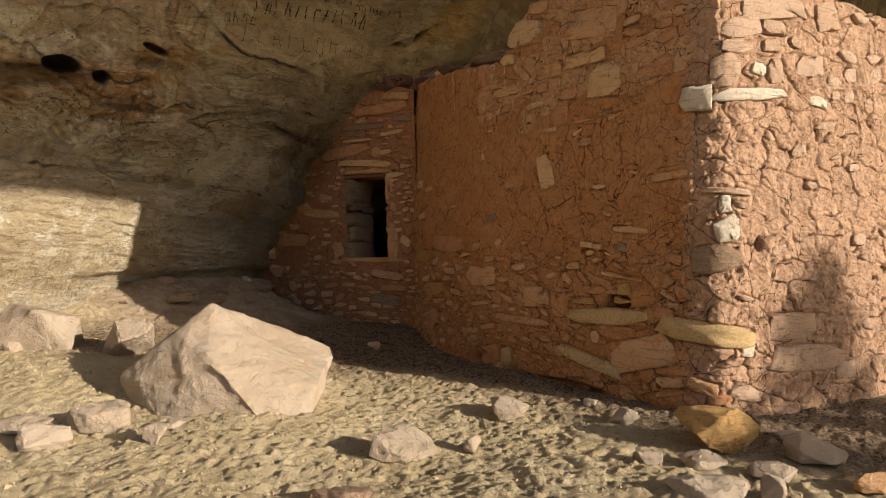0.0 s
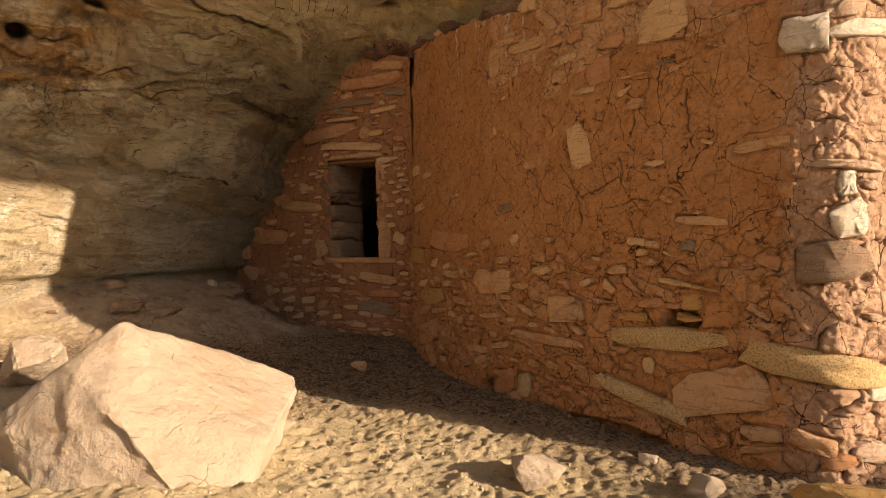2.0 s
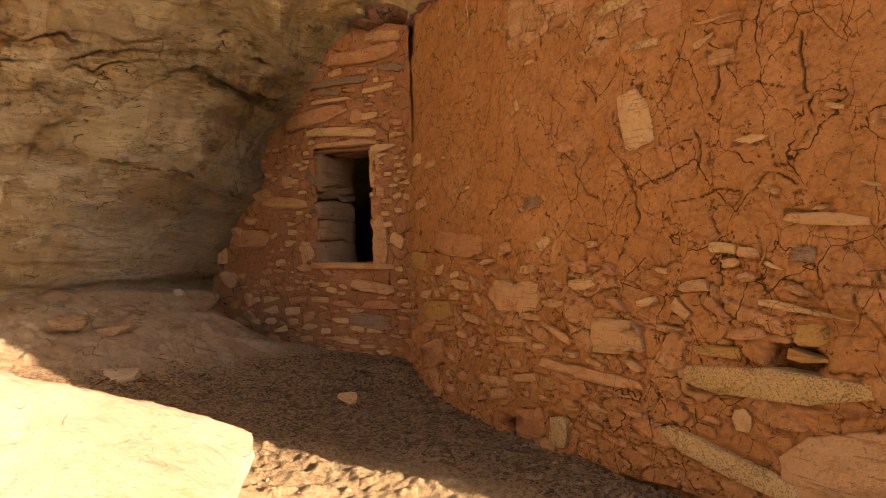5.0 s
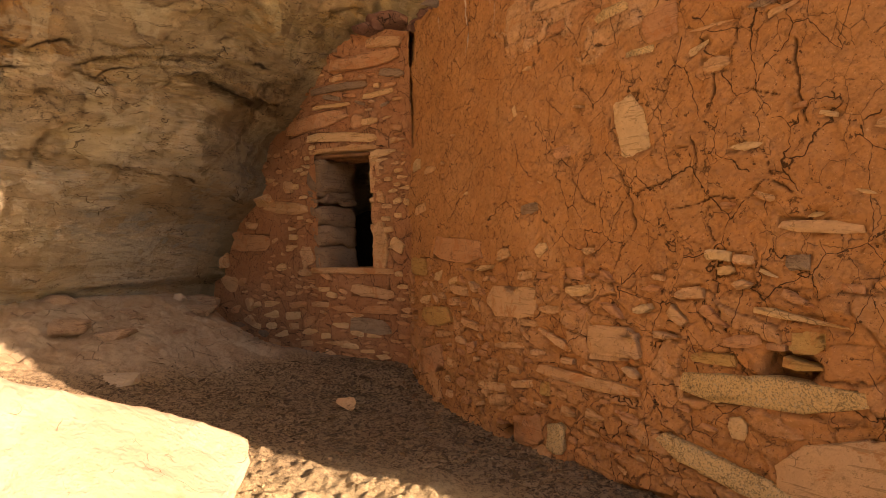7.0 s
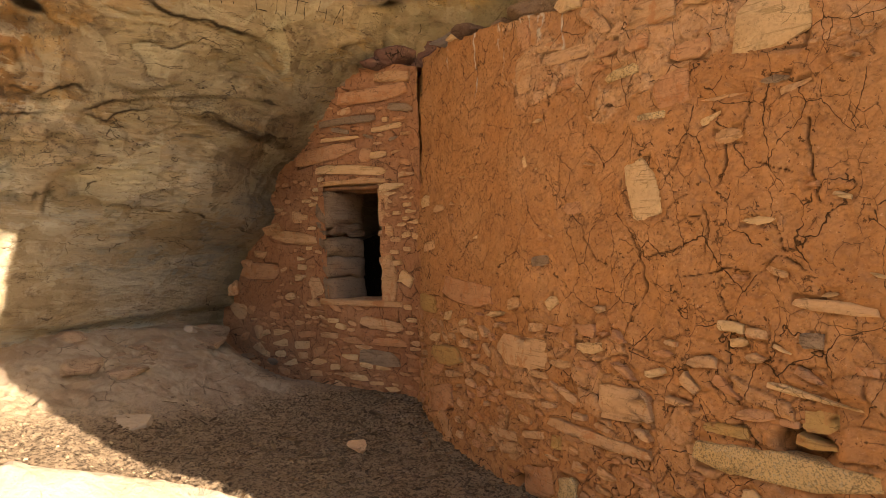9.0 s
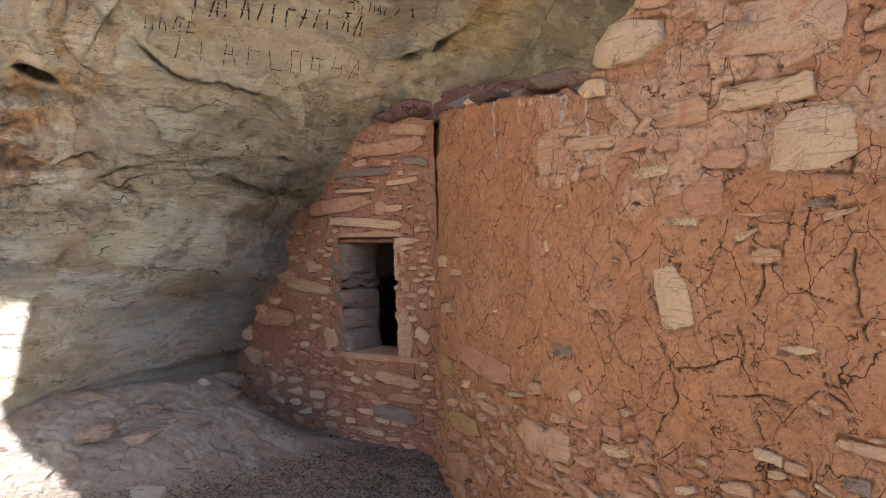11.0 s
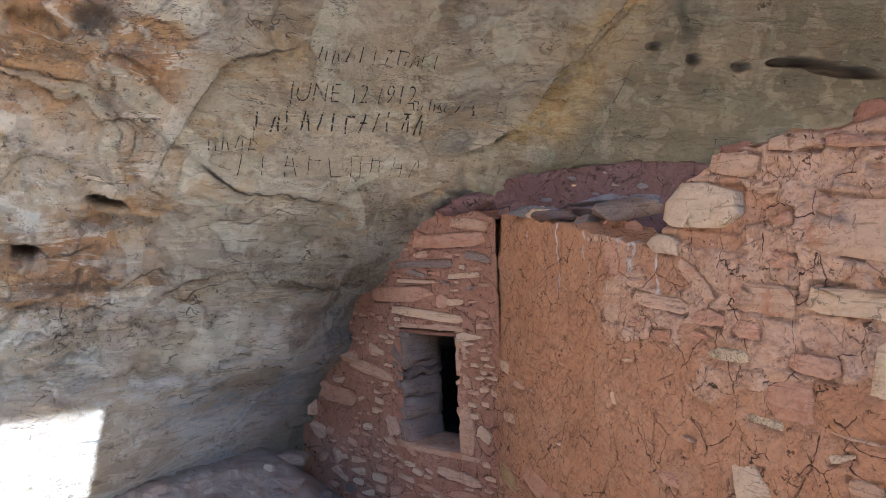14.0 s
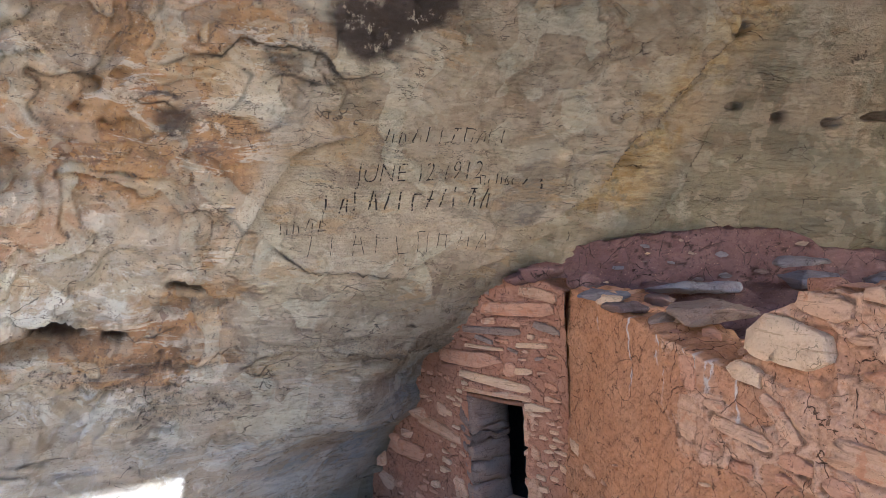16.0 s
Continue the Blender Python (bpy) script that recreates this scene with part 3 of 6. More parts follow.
CREVICE = np.zeros(len(base))
WOBBLE = 0.012 * fbm(base, 0.05, 2, 44) + 0.05 * fbm(base, 0.28, 3, 46)
rug = 0.75 + 0.65 * ss(2.6, 1.6, fa + 0.15 * (fz - 2))
smooth_side = ss(4.3, 4.9, fa - 0.45 * (fz - 2.9))
rug *= 1 - 0.6 * smooth_side
rug *= 1 - 0.75 * ss(1.6, 1.2, fz)
rug *= 1 - 0.45 * ss(2.2, 2.6, fa) * ss(4.5, 4.1, fa) * ss(2.5, 2.8, fz) * ss(3.7, 3.4, fz)
w = base + 0.10 * np.stack([vnoise(base / 0.3, s) for s in (1, 2, 3)], -1)
tilt = fz + 0.16 * fa
bed = np.stack([fa / 1.4, 0 * fa, tilt / 0.16], -1)
w2_ = (w + 0.05 * np.stack([vnoise(base / 0.11, s) for s in (4, 5, 6)], -1)) * (1, 1, 1.15)
plates = 5.5 * fbm(w2_, 0.85, 3, 53) + 1.2 * tilt
flakes = 6.0 * fbm(w2_ + 3.0, 0.24, 3, 54)
push = 0.055 * fbm(w, 0.8, 3, 51) + 0.075 * rug * (np.abs(fbm(w, 0.55, 3, 55)) - 0.25) + 0.035 * rug * (np.abs(fbm(w2_, 0.22, 2, 56)) - 0.25)
push += rug * 0.034 * (np.floor(plates) + ss(0.0, 0.07, plates - np.floor(plates)) - plates)
push += rug * ss(-0.2, 0.2, fbm(base, 0.7, 2, 57)) * 0.010 * (np.floor(flakes) + ss(0.0, 0.10, flakes - np.floor(flakes)) - flakes)
push -= 0.010 * rug * ss(0.0, 0.35, fbm(base, 0.5, 2, 63)) * ridged(w2_, 0.11, 3, 62)
seam = lambda f, lo, hi: ss(0.05, 0.012, np.minimum(f - np.floor(f), 1 - f + np.floor(f))) * ss(lo, hi, fbm(base, 0.35, 3, 67))
# plate and flake edges get the same painted shade line
CREVICE = np.maximum(CREVICE, np.maximum(0.55 * seam(plates, 0.08, 0.22), 0.4 * seam(flakes, 0.18, 0.3)) * np.minimum(rug * 1.5, 1))
PLATE_TONE = 0.62 * rnd(np.floor(plates).astype(np.int64), np.floor(3 * fbm(base, 1.3, 2, 155)).astype(np.int64), 1, 5) + 0.38 * rnd(np.floor(flakes).astype(np.int64), np.floor(plates).astype(np.int64), 2, 6)
push -= 0.07 * rug * ss(0.22, 0.5, fbm(w, 0.13, 2, 58)) * ss(0.1, 0.4, fbm(base, 0.6, 2, 59))
push += rug * (-0.024 * ridged(w, 0.42, 5, 61) + 0.022 * fbm(w, 0.09, 3, 71) + 0.007 * fbm(w, 0.025, 2, 81))
push += 0.030 * rug * fbm(bed, 1.0, 3, 91)
e1, w1 = cells(w[:, 0] / 0.5 + 0.4 * w[:, 1], w[:, 2] / 0.34, 7)
push += rug * (0.055 * (w1 - 0.5) * np.clip(e1 * 11, 0, 1))
e2, w2 = cells(w[:, 0] / 0.17 + w[:, 1] / 0.3, w[:, 2] / 0.12, 8)
push += 0.022 * rug * (w2 - 0.5) * np.clip(e2 * 7, 0, 1)
push += ledge(fa, fz, [2.42, 2.59, 2.8, 3.09, 3.32, 3.5], [2.83, 2.71, 2.63, 2.61, 2.61, 2.55], 0.05, 0.35, True, 1.0)
push += ledge(fa, fz, [2.4, 2.71, 3.07, 3.42, 3.73, 4.01], [2.04, 2.13, 2.16, 2.21, 2.26, 2.33], 0.03, 0.25, True)
push += ledge(fa, fz, [2.27, 2.38, 2.46, 2.63, 2.84, 3.01], [2.66, 2.89, 3.1, 3.32, 3.45, 3.48], 0.1, 0.5, True, 1.0)
push += ledge(fa, fz, [4.04, 4.24, 4.38, 4.55, 4.62, 4.83, 5.03, 5.31], [2.89, 3.0, 3.09, 3.2, 3.43, 3.69, 3.98, 4.23], 0.22, 0.9, True, 1.0)
push += ledge(fa, fz, [1.21, 1.34, 1.46], [3.65, 3.68, 3.73], 0.05, 0.3, True)
push += ledge(fa, fz, [1.9, 2.01, 2.17, 2.27, 2.48, 2.67, 2.8, 3.03], [3.74, 3.76, 3.77, 3.89, 3.87, 3.85, 3.75, 3.76], 0.06, 0.3, True, 1.0)
push += ledge(fa, fz, [1.72, 1.8, 1.91, 2.02, 2.08], [3.59, 3.53, 3.55, 3.48, 3.41], 0.04, 0.2, True, 1.0)
push += ledge(fa, fz, [2.0, 2.11, 2.23, 2.33], [3.28, 3.29, 3.2, 3.11], 0.04, 0.2, True)
push += ledge(fa, fz, [1.88, 2.14, 2.39, 2.6], [1.92, 1.95, 2.02, 2.09], 0.025, 0.2, True)
push += ledge(fa, fz, [1.12, 1.44, 1.83, 2.34, 2.96], [1.49, 1.51, 1.53, 1.51, 1.47], 0.04, 0.15, True)
push += ledge(fa, fz, [3.09, 3.13, 3.22], [2.58, 2.31, 2.46], 0.03, 0.15, True)
push += ledge(fa, fz, [4.89, 5.02, 5.17, 5.19, 5.32], [2.89, 2.94, 3.17, 3.34, 3.67], 0.05, 0.25, True, 1.0)
LEDGES_HIGH = [
    ([1.58, 1.6, 1.68, 1.74], [3.5, 3.42, 3.4, 3.37], 0.03),
    ([1.75, 1.8, 1.89, 2.0, 2.07], [3.45, 3.52, 3.55, 3.53, 3.44], -0.03),
    ([2.03, 2.1, 2.2, 2.31, 2.34], [3.26, 3.29, 3.25, 3.23, 3.14], 0.04),
    ([1.97, 2.04, 2.14, 2.22], [2.92, 2.96, 2.98, 2.94], 0.03),
    ([2.39, 2.49, 2.68, 2.83], [3.66, 3.72, 3.7, 3.68], 0.03),
    ([2.71, 2.81, 2.86], [3.6, 3.52, 3.44], 0.02),
    ([2.6, 2.76, 2.86, 2.99], [3.32, 3.38, 3.44, 3.47], 0.04),
]
LEDGES_LOW = [
    ([1.95, 2.14, 2.31, 2.43], [2.09, 2.08, 2.13, 2.11], 0.05),
    ([2.51, 2.68, 2.84, 2.93], [2.18, 2.18, 2.22, 2.3], 0.04),
    ([2.91, 3.1, 3.37, 3.71, 3.91], [2.0, 2.07, 2.0, 2.05, 2.12], 0.06),
    ([2.61, 2.94, 3.46, 3.93], [1.48, 1.45, 1.37, 1.33], 0.03),
    ([1.64, 1.79, 1.87], [1.46, 1.51, 1.49], 0.04),
    ([2.12, 2.26, 2.35], [1.53, 1.54, 1.55], 0.03),
    ([3.12, 3.22, 3.3], [2.22, 2.31, 2.29], 0.03),
    ([1.68, 1.76, 1.88, 2.03], [2.32, 2.25, 2.22, 2.27], 0.03),
    ([1.17, 1.31, 1.47], [2.26, 2.28, 2.25], 0.04),
    ([2.36, 2.51, 2.6, 2.79], [2.01, 1.95, 2.02, 2.03], 0.025),
    ([2.38, 2.51, 2.65], [2.48, 2.51, 2.49], 0.02),
]
for ax_, az_, proud_ in LEDGES_HIGH + LEDGES_LOW:
    push += ledge(fa, fz, ax_, az_, abs(proud_), 0.14, proud_ > 0, 1.0)
hole = pocket(fa, fz, 1.39, 2.30, 0.135, 0.07, 0.30) + pocket(fa, fz, 1.68, 2.25, 0.060, 0.055, 0.22) + pocket(fa, fz, 2.06, 2.53, 0.11, 0.032, 0.14, -0.25)
hole += pocket(fa, fz, 4.22, 2.94, 0.10, 0.035, 0.14, 0.1) + pocket(fa, fz, 5.42, 3.72, 0.06, 0.03, 0.07) + pocket(fa, fz, 5.75, 3.66, 0.06, 0.04, 0.10) + pocket(fa, fz, 6.55, 3.685, 0.24, 0.040, 0.13, 0.06) + pocket(fa, fz, 6.95, 3.645, 0.34, 0.045, 0.14, -0.07) + pocket(fa, fz, 6.13, 3.63, 0.07, 0.035, 0.08) + pocket(fa, fz, 4.50, 3.13, 0.17, 0.03, 0.12, 0.95)
hole += pocket(fa, fz, 1.05, 2.16, 0.55, 0.10, 0.10, 0.2) + pocket(fa, fz, 5.30, 4.18, 0.12, 0.05, 0.08, 0.5)
push += hole
bands = 6.5 * (fz + 0.13 * fa + 0.05 * fbm(base, 0.8, 3, 305)) + 0.8 * fbm(base * (1, 1, 2.5), 0.35, 3, 306)
push += 0.020 * ss(2.2, 1.9, fz - 0.08 * fa) * ss(0.6, 0.8, fz) * (np.floor(bands) + ss(0.0, 0.12, bands - np.floor(bands)) - bands)
slit = ss(0.66, 0.56, fz + 0.05 * fbm(base, 0.3, 3, 301)) * ss(1.2, 1.8, fa)
push -= 0.10 * slit
keep = np.stack([base[:, 0], base[:, 1], base[:, 2]], -1).reshape(ca.shape + (3,))
nrm = grid_normals(keep).reshape(-1, 3)
nrm *= np.sign(nrm[:, :1] - nrm[:, 1:2] + 1e-9)
rock = base + nrm * push[:, None]
cliff_mesh = mesh_of("cliff", rock, grid_quads(*ca.shape))
spot = lambda a, z, ra, rz: ss(1.2, 0.6, np.hypot((fa - a) / ra, (fz - z) / rz) + 0.35 * fbm(base, 0.12, 3, 17))
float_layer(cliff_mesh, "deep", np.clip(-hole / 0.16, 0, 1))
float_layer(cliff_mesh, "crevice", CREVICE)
float_layer(cliff_mesh, "plate_tone", 0.5 + (PLATE_TONE - 0.5) * np.clip(rug * 1.3, 0, 1))
wander = 0.25 * fbm(base, 0.5, 4, 191)
float_layer(cliff_mesh, "rough_side", ss(2.5, 2.15, fa - 0.35 * (fz - 2.9) * (fz > 2.9) + wander) * ss(1.75, 2.0, fz))
float_layer(cliff_mesh, "foot", ss(1.95, 1.30, fz - 0.10 * (fa - 2.4) + 0.5 * wander))
float_layer(cliff_mesh, "far_side", smooth_side)
float_layer(cliff_mesh, "banded", ss(2.05, 1.75, fz - 0.10 * fa + wander) * ss(3.9, 3.3, fa))
float_layer(cliff_mesh, "gold", ss(0.42, 0.12, np.abs(fa - 0.55 * (fz - 2.9) - 4.56 + 0.4 * wander)) * ss(2.9, 3.1, fz))
float_layer(cliff_mesh, "soot", 0.9 * spot(2.10, 1.80, 0.45, 0.14) + 0.6 * spot(1.75, 2.02, 0.5, 0.12) + 0.6 * spot(2.9, 2.10, 0.7, 0.08) + 0.5 * spot(1.3, 2.05, 0.35, 0.15))
# stains, and the shade band painted under the ledge near (3.55, 2.02)
float_layer(cliff_mesh, "stain", spot(2.95, 3.98, 0.28, 0.17) + spot(3.2, 4.2, 0.3, 0.2) + 0.8 * spot(1.95, 3.43, 0.11, 0.10) + 0.5 * spot(1.2, 3.1, 0.1, 0.25) + 0.6 * spot(3.55, 2.02, 0.45, 0.045) + 0.55 * spot(2.1, 2.42, 0.22, 0.05) + 0.6 * spot(2.5, 3.78, 0.14, 0.07) + 0.5 * spot(1.9, 2.05, 0.3, 0.035))
# the first spot paints the sun patch lighter; the others are whitish rock
float_layer(cliff_mesh, "pale", 0.95 * spot(1.2, 0.95, 1.3, 0.60) + 0.9 * spot(1.3, 2.5, 0.55, 0.22) + 0.9 * spot(1.35, 1.80, 0.6, 0.2) + 0.6 * spot(1.75, 2.75, 0.35, 0.25) + 0.5 * spot(2.4, 1.62, 0.8, 0.12) + 0.08 * smooth_side)
float_layer(cliff_mesh, "rust", ss(2.6, 1.6, fa) * ss(1.7, 2.8, fz) + 0.7 * ss(3.4, 3.9, fz) + 0.8 * spot(0.9, 1.25, 0.5, 0.10))
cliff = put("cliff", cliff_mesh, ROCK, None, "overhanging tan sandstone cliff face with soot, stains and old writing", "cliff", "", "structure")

# the roof of the alcove, from the top of the face out to its lip
n_u, n_v = 160, 40
ra = np.linspace(-14, 22, n_u)
rb = cliff_b(ra, np.full(n_u, 5.5))
rx, ry = (ra - rb) * S5, (ra + rb) * S5
lip_a = [-14, 0.8, 1.6, 2.6, 3.8, 5.2, 6.0, 9, 22]
lx = np.interp(ra, lip_a, [-11.5, -1.6, -1.2, 0.2, 2.3, 5.35, 6.0, 8.5, 16])
ly = np.interp(ra, lip_a, [-6.0, 3.2, 3.0, 2.2, 1.0, -0.25, 0.86, 5.0, 14])
lz = np.interp(ra, lip_a, [5.7, 5.7, 5.6, 5.3, 4.9, 4.21, 4.12, 3.9, 3.6])
tv = np.linspace(0, 1, n_v)[None, :]
top = np.stack([rx[:, None] * (1 - tv) + lx[:, None] * tv, ry[:, None] * (1 - tv) + ly[:, None] * tv,
                5.55 * (1 - tv) + lz[:, None] * tv + 0.35 * np.sin(tv * math.pi)], -1)
flatp = top.reshape(-1, 3)
top[:, :, 2] += (0.16 * fbm(flatp, 1.6, 4, 131)).reshape(n_u, n_v) * np.minimum(1, 4 * (1 - tv))
upper = top[:, ::-1].copy()
upper[:, :, 2] += 0.25 + 2.5 * (1 - tv[:, ::-1])
shell = np.concatenate([top, upper], 1)
roof_mesh = mesh_of("alcove_roof", shell.reshape(-1, 3), grid_quads(n_u, 2 * n_v))
for key in ("deep", "soot", "stain", "pale", "rust", "crevice", "rough_side", "foot", "far_side", "gold", "banded", "plate_tone"):
    float_layer(roof_mesh, key, np.full(len(roof_mesh.vertices), 0.5 if key == "plate_tone" else 0.0))
put("ceiling", roof_mesh, ROCK, None, "arching sandstone roof of the shallow alcove", "rock roof", "", "structure")

# an unseen canyon side, added to close the place behind and throw warm light back
n_c, n_h = 120, 24
turn_ = np.radians(np.linspace(186, 316, n_c))
reach_ = 42 + 5 * vnoise(np.stack([turn_ * 5, 0 * turn_, 0 * turn_], -1), 7)
tall_ = np.interp(np.degrees(turn_), [186, 215, 250, 285, 316], [17, 22, 20, 11, 5]) + 1.5 * vnoise(np.stack([turn_ * 9, 0 * turn_, 0 * turn_], -1), 9)
up_ = np.linspace(0, 1, n_h)[None, :]
lean_ = 9 * up_ ** 1.5 + 2.2 * np.floor(up_ * 4)
far_xyz = np.stack([np.cos(turn_)[:, None] * (reach_[:, None] + lean_), np.sin(turn_)[:, None] * (reach_[:, None] + lean_), -3 + up_ * (tall_[:, None] + 3)], -1)
far_pts = far_xyz.reshape(-1, 3)
far_pts = far_pts + 0.9 * np.stack([fbm(far_pts, 6.0, 4, 601), fbm(far_pts, 6.0, 4, 602), 0.3 * fbm(far_pts, 6.0, 4, 603)], -1)
put("backdrop", mesh_of("backdrop", far_pts, grid_quads(n_c, n_h)), CANYON, None, "sunlit orange sandstone side of the canyon across the valley", "canyon wall", "", "structure")

# ---- masonry: stones set in mud, each by its place on the wall ----
STONES_TOP = [
    (1.648, 2.018, 0.202, 0.119, 90, 0.016, 't'), (1.649, 2.206, 0.154, 0.105, 89, 0.012, 'r'), (1.948, 2.032, 0.325, 0.06, -5, 0.016, 't'),
    (2.198, 1.993, 0.15, 0.065, -4, 0.012, 'r'), (2.14, 2.129, 0.219, 0.064, 135, 0.016, 't'), (1.97, 2.267, 0.169, 0.08, -8, 0.02, 'p'),
    (2.427, 2.077, 0.229, 0.115, -7, 0.014, 't'), (2.734, 2.086, 0.324, 0.096, -4, 0.02, 'p'), (2.886, 1.904, 0.248, 0.21, -7, 0.022, 'p'),
    (2.169, 2.404, 0.356, 0.17, -6, 0.035, 'p'), (2.776, 2.296, 0.414, 0.192, -11, 0.018, 't'), (2.314, 2.547, 0.204, 0.09, -14, 0.02, 't'),
    (2.542, 2.582, 0.175, 0.048, -8, 0.02, 't'), (2.722, 2.562, 0.169, 0.042, -11, 0.02, 'r'),
]
STONES_FACE = [
    (2.72, 1.682, 0.169, 0.017, 1, 0.008, 't'), (2.429, 1.667, 0.147, 0.033, -4, 0.012, 's'), (2.677, 1.615, 0.088, 0.028, 18, 0.012, 'p'),
    (2.742, 1.544, 0.098, 0.054, 1, 0.014, 't'), (2.392, 1.383, 0.25, 0.155, 102, 0.018, 'p'), (2.841, 1.243, 0.11, 0.031, -2, 0.012, 'p'),
    (2.288, 1.869, 0.185, 0.05, 0, 0.012, 's'), (2.514, 1.754, 0.154, 0.134, -1, 0.012, 'r'), (2.897, 1.706, 0.105, 0.032, 1, 0.016, 'g'),
    (2.959, 1.674, 0.096, 0.027, 13, 0.012, 't'), (3.316, 1.271, 0.229, 0.045, 4, 0.016, 't'), (3.063, 0.968, 0.244, 0.043, -5, 0.012, 't'),
    (1.655, 1.581, 0.066, 0.039, 108, 0.01, 'p'), (1.995, 1.335, 0.125, 0.06, 1, 0.012, 'r'),
]
STONES_FOOT_A = [
    (0.348, 0.79, 0.124, 0.387, 90, 0.02, 'y'), (0.979, 0.9, 0.667, 0.14, -4, 0.012, 'r'), (1.039, 0.666, 0.229, 0.053, -3, 0.012, 't'),
    (1.603, 0.636, 0.433, 0.165, 0, 0.016, 't'), (1.912, 0.623, 0.17, 0.047, 4, 0.014, 't'), (2.096, 0.722, 0.157, 0.055, 3, 0.014, 'p'),
    (0.685, 0.483, 0.495, 0.129, 2, 0.014, 'y'), (1.177, 0.485, 0.206, 0.044, -6, 0.014, 't'), (0.833, 0.388, 0.279, 0.045, 8, 0.012, 't'),
    (1.939, 0.496, 0.21, 0.042, -18, 0.016, 't'), (1.601, 0.421, 0.275, 0.034, 7, 0.012, 't'), (2.285, 0.526, 0.272, 0.125, 3, 0.018, 't'),
    (2.264, 0.461, 0.197, 0.036, 4, 0.016, 't'), (0.607, 0.191, 0.416, 0.165, 15, 0.018, 'r'),
]
STONES_FOOT_B = [
    (2.125, 0.338, 0.612, 0.056, -1, 0.022, 't'), (1.713, 0.249, 0.175, 0.039, 10, 0.014, 't'), (1.431, 0.185, 0.305, 0.045, 5, 0.014, 't'),
    (1.885, 0.257, 0.073, 0.07, 2, 0.016, 'y'), (1.491, 0.125, 0.177, 0.058, 13, 0.014, 't'), (1.765, 0.041, 0.234, 0.143, 12, 0.02, 'r'),
    (1.964, 0.053, 0.114, 0.145, -1, 0.03, 's'), (2.176, 0.127, 0.088, 0.03, -7, 0.014, 't'), (2.744, 0.878, 0.095, 0.038, -4, 0.014, 'p'),
    (2.834, 0.862, 0.076, 0.037, -9, 0.014, 't'), (3, 0.857, 0.076, 0.053, -2, 0.01, 'g'), (3.007, 0.682, 0.282, 0.029, -8, 0.02, 'p'),
    (3.029, 0.607, 0.11, 0.078, 1, 0.004, 'y'), (3.014, 0.531, 0.115, 0.037, -7, 0.012, 'y'), (2.725, 0.517, 0.166, 0.043, 3, 0.016, 'y'),
]
STONES_FOOT_C = [
    (2.9, 0.431, 0.606, 0.111, 2, 0.03, 's'), (2.756, 0.139, 0.529, 0.092, -13, 0.032, 's'), (2.813, 0.295, 0.063, 0.082, -6, 0.014, 'p'),
    (2.581, 0.651, 0.082, 0.045, 139, 0.01, 't'), (3.147, 0.299, 0.153, 0.041, 9, 0.016, 't'), (3.146, 0.229, 0.446, 0.196, 15, 0.026, 't'),
    (3.169, 0.302, 0.141, 0.04, 13, 0.016, 't'), (3.524, 0.38, 0.578, 0.124, -8, 0.035, 's'), (3.285, 0.479, 0.129, 0.068, -7, 0.02, 'r'),
    (3.321, 0.085, 0.167, 0.065, 5, 0.03, 't'), (3.507, 0.085, 0.162, 0.072, -15, 0.04, 't'), (3.59, 0.025, 0.124, 0.064, 10, 0.04, 'r'),
    (3.335, 0.025, 0.199, 0.032, 14, 0.02, 't'), (3.58, 0.79, 0.26, 0.16, 4, 0.05, 'g'),
]
STONES_FLANK = [
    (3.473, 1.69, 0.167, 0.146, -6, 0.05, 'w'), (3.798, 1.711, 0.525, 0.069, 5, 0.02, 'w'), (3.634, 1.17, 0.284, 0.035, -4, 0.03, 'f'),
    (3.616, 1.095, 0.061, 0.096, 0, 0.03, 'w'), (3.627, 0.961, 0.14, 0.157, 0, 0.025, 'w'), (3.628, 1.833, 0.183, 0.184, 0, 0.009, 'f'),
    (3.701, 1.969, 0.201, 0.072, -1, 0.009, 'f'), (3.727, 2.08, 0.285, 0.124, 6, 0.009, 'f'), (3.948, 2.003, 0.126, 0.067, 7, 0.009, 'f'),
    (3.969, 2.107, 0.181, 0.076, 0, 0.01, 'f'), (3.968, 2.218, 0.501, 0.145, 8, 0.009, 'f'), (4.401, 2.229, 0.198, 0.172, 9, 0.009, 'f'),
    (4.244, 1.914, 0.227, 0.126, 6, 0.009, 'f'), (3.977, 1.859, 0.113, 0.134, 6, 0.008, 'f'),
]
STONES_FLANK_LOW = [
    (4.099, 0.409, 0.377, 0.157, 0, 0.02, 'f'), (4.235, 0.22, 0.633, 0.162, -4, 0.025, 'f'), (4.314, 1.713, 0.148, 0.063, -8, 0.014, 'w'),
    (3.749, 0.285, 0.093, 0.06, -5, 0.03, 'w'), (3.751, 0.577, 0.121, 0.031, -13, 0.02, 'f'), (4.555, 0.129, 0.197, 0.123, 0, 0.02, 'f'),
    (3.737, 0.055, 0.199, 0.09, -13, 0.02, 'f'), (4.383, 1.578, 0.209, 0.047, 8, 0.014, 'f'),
]
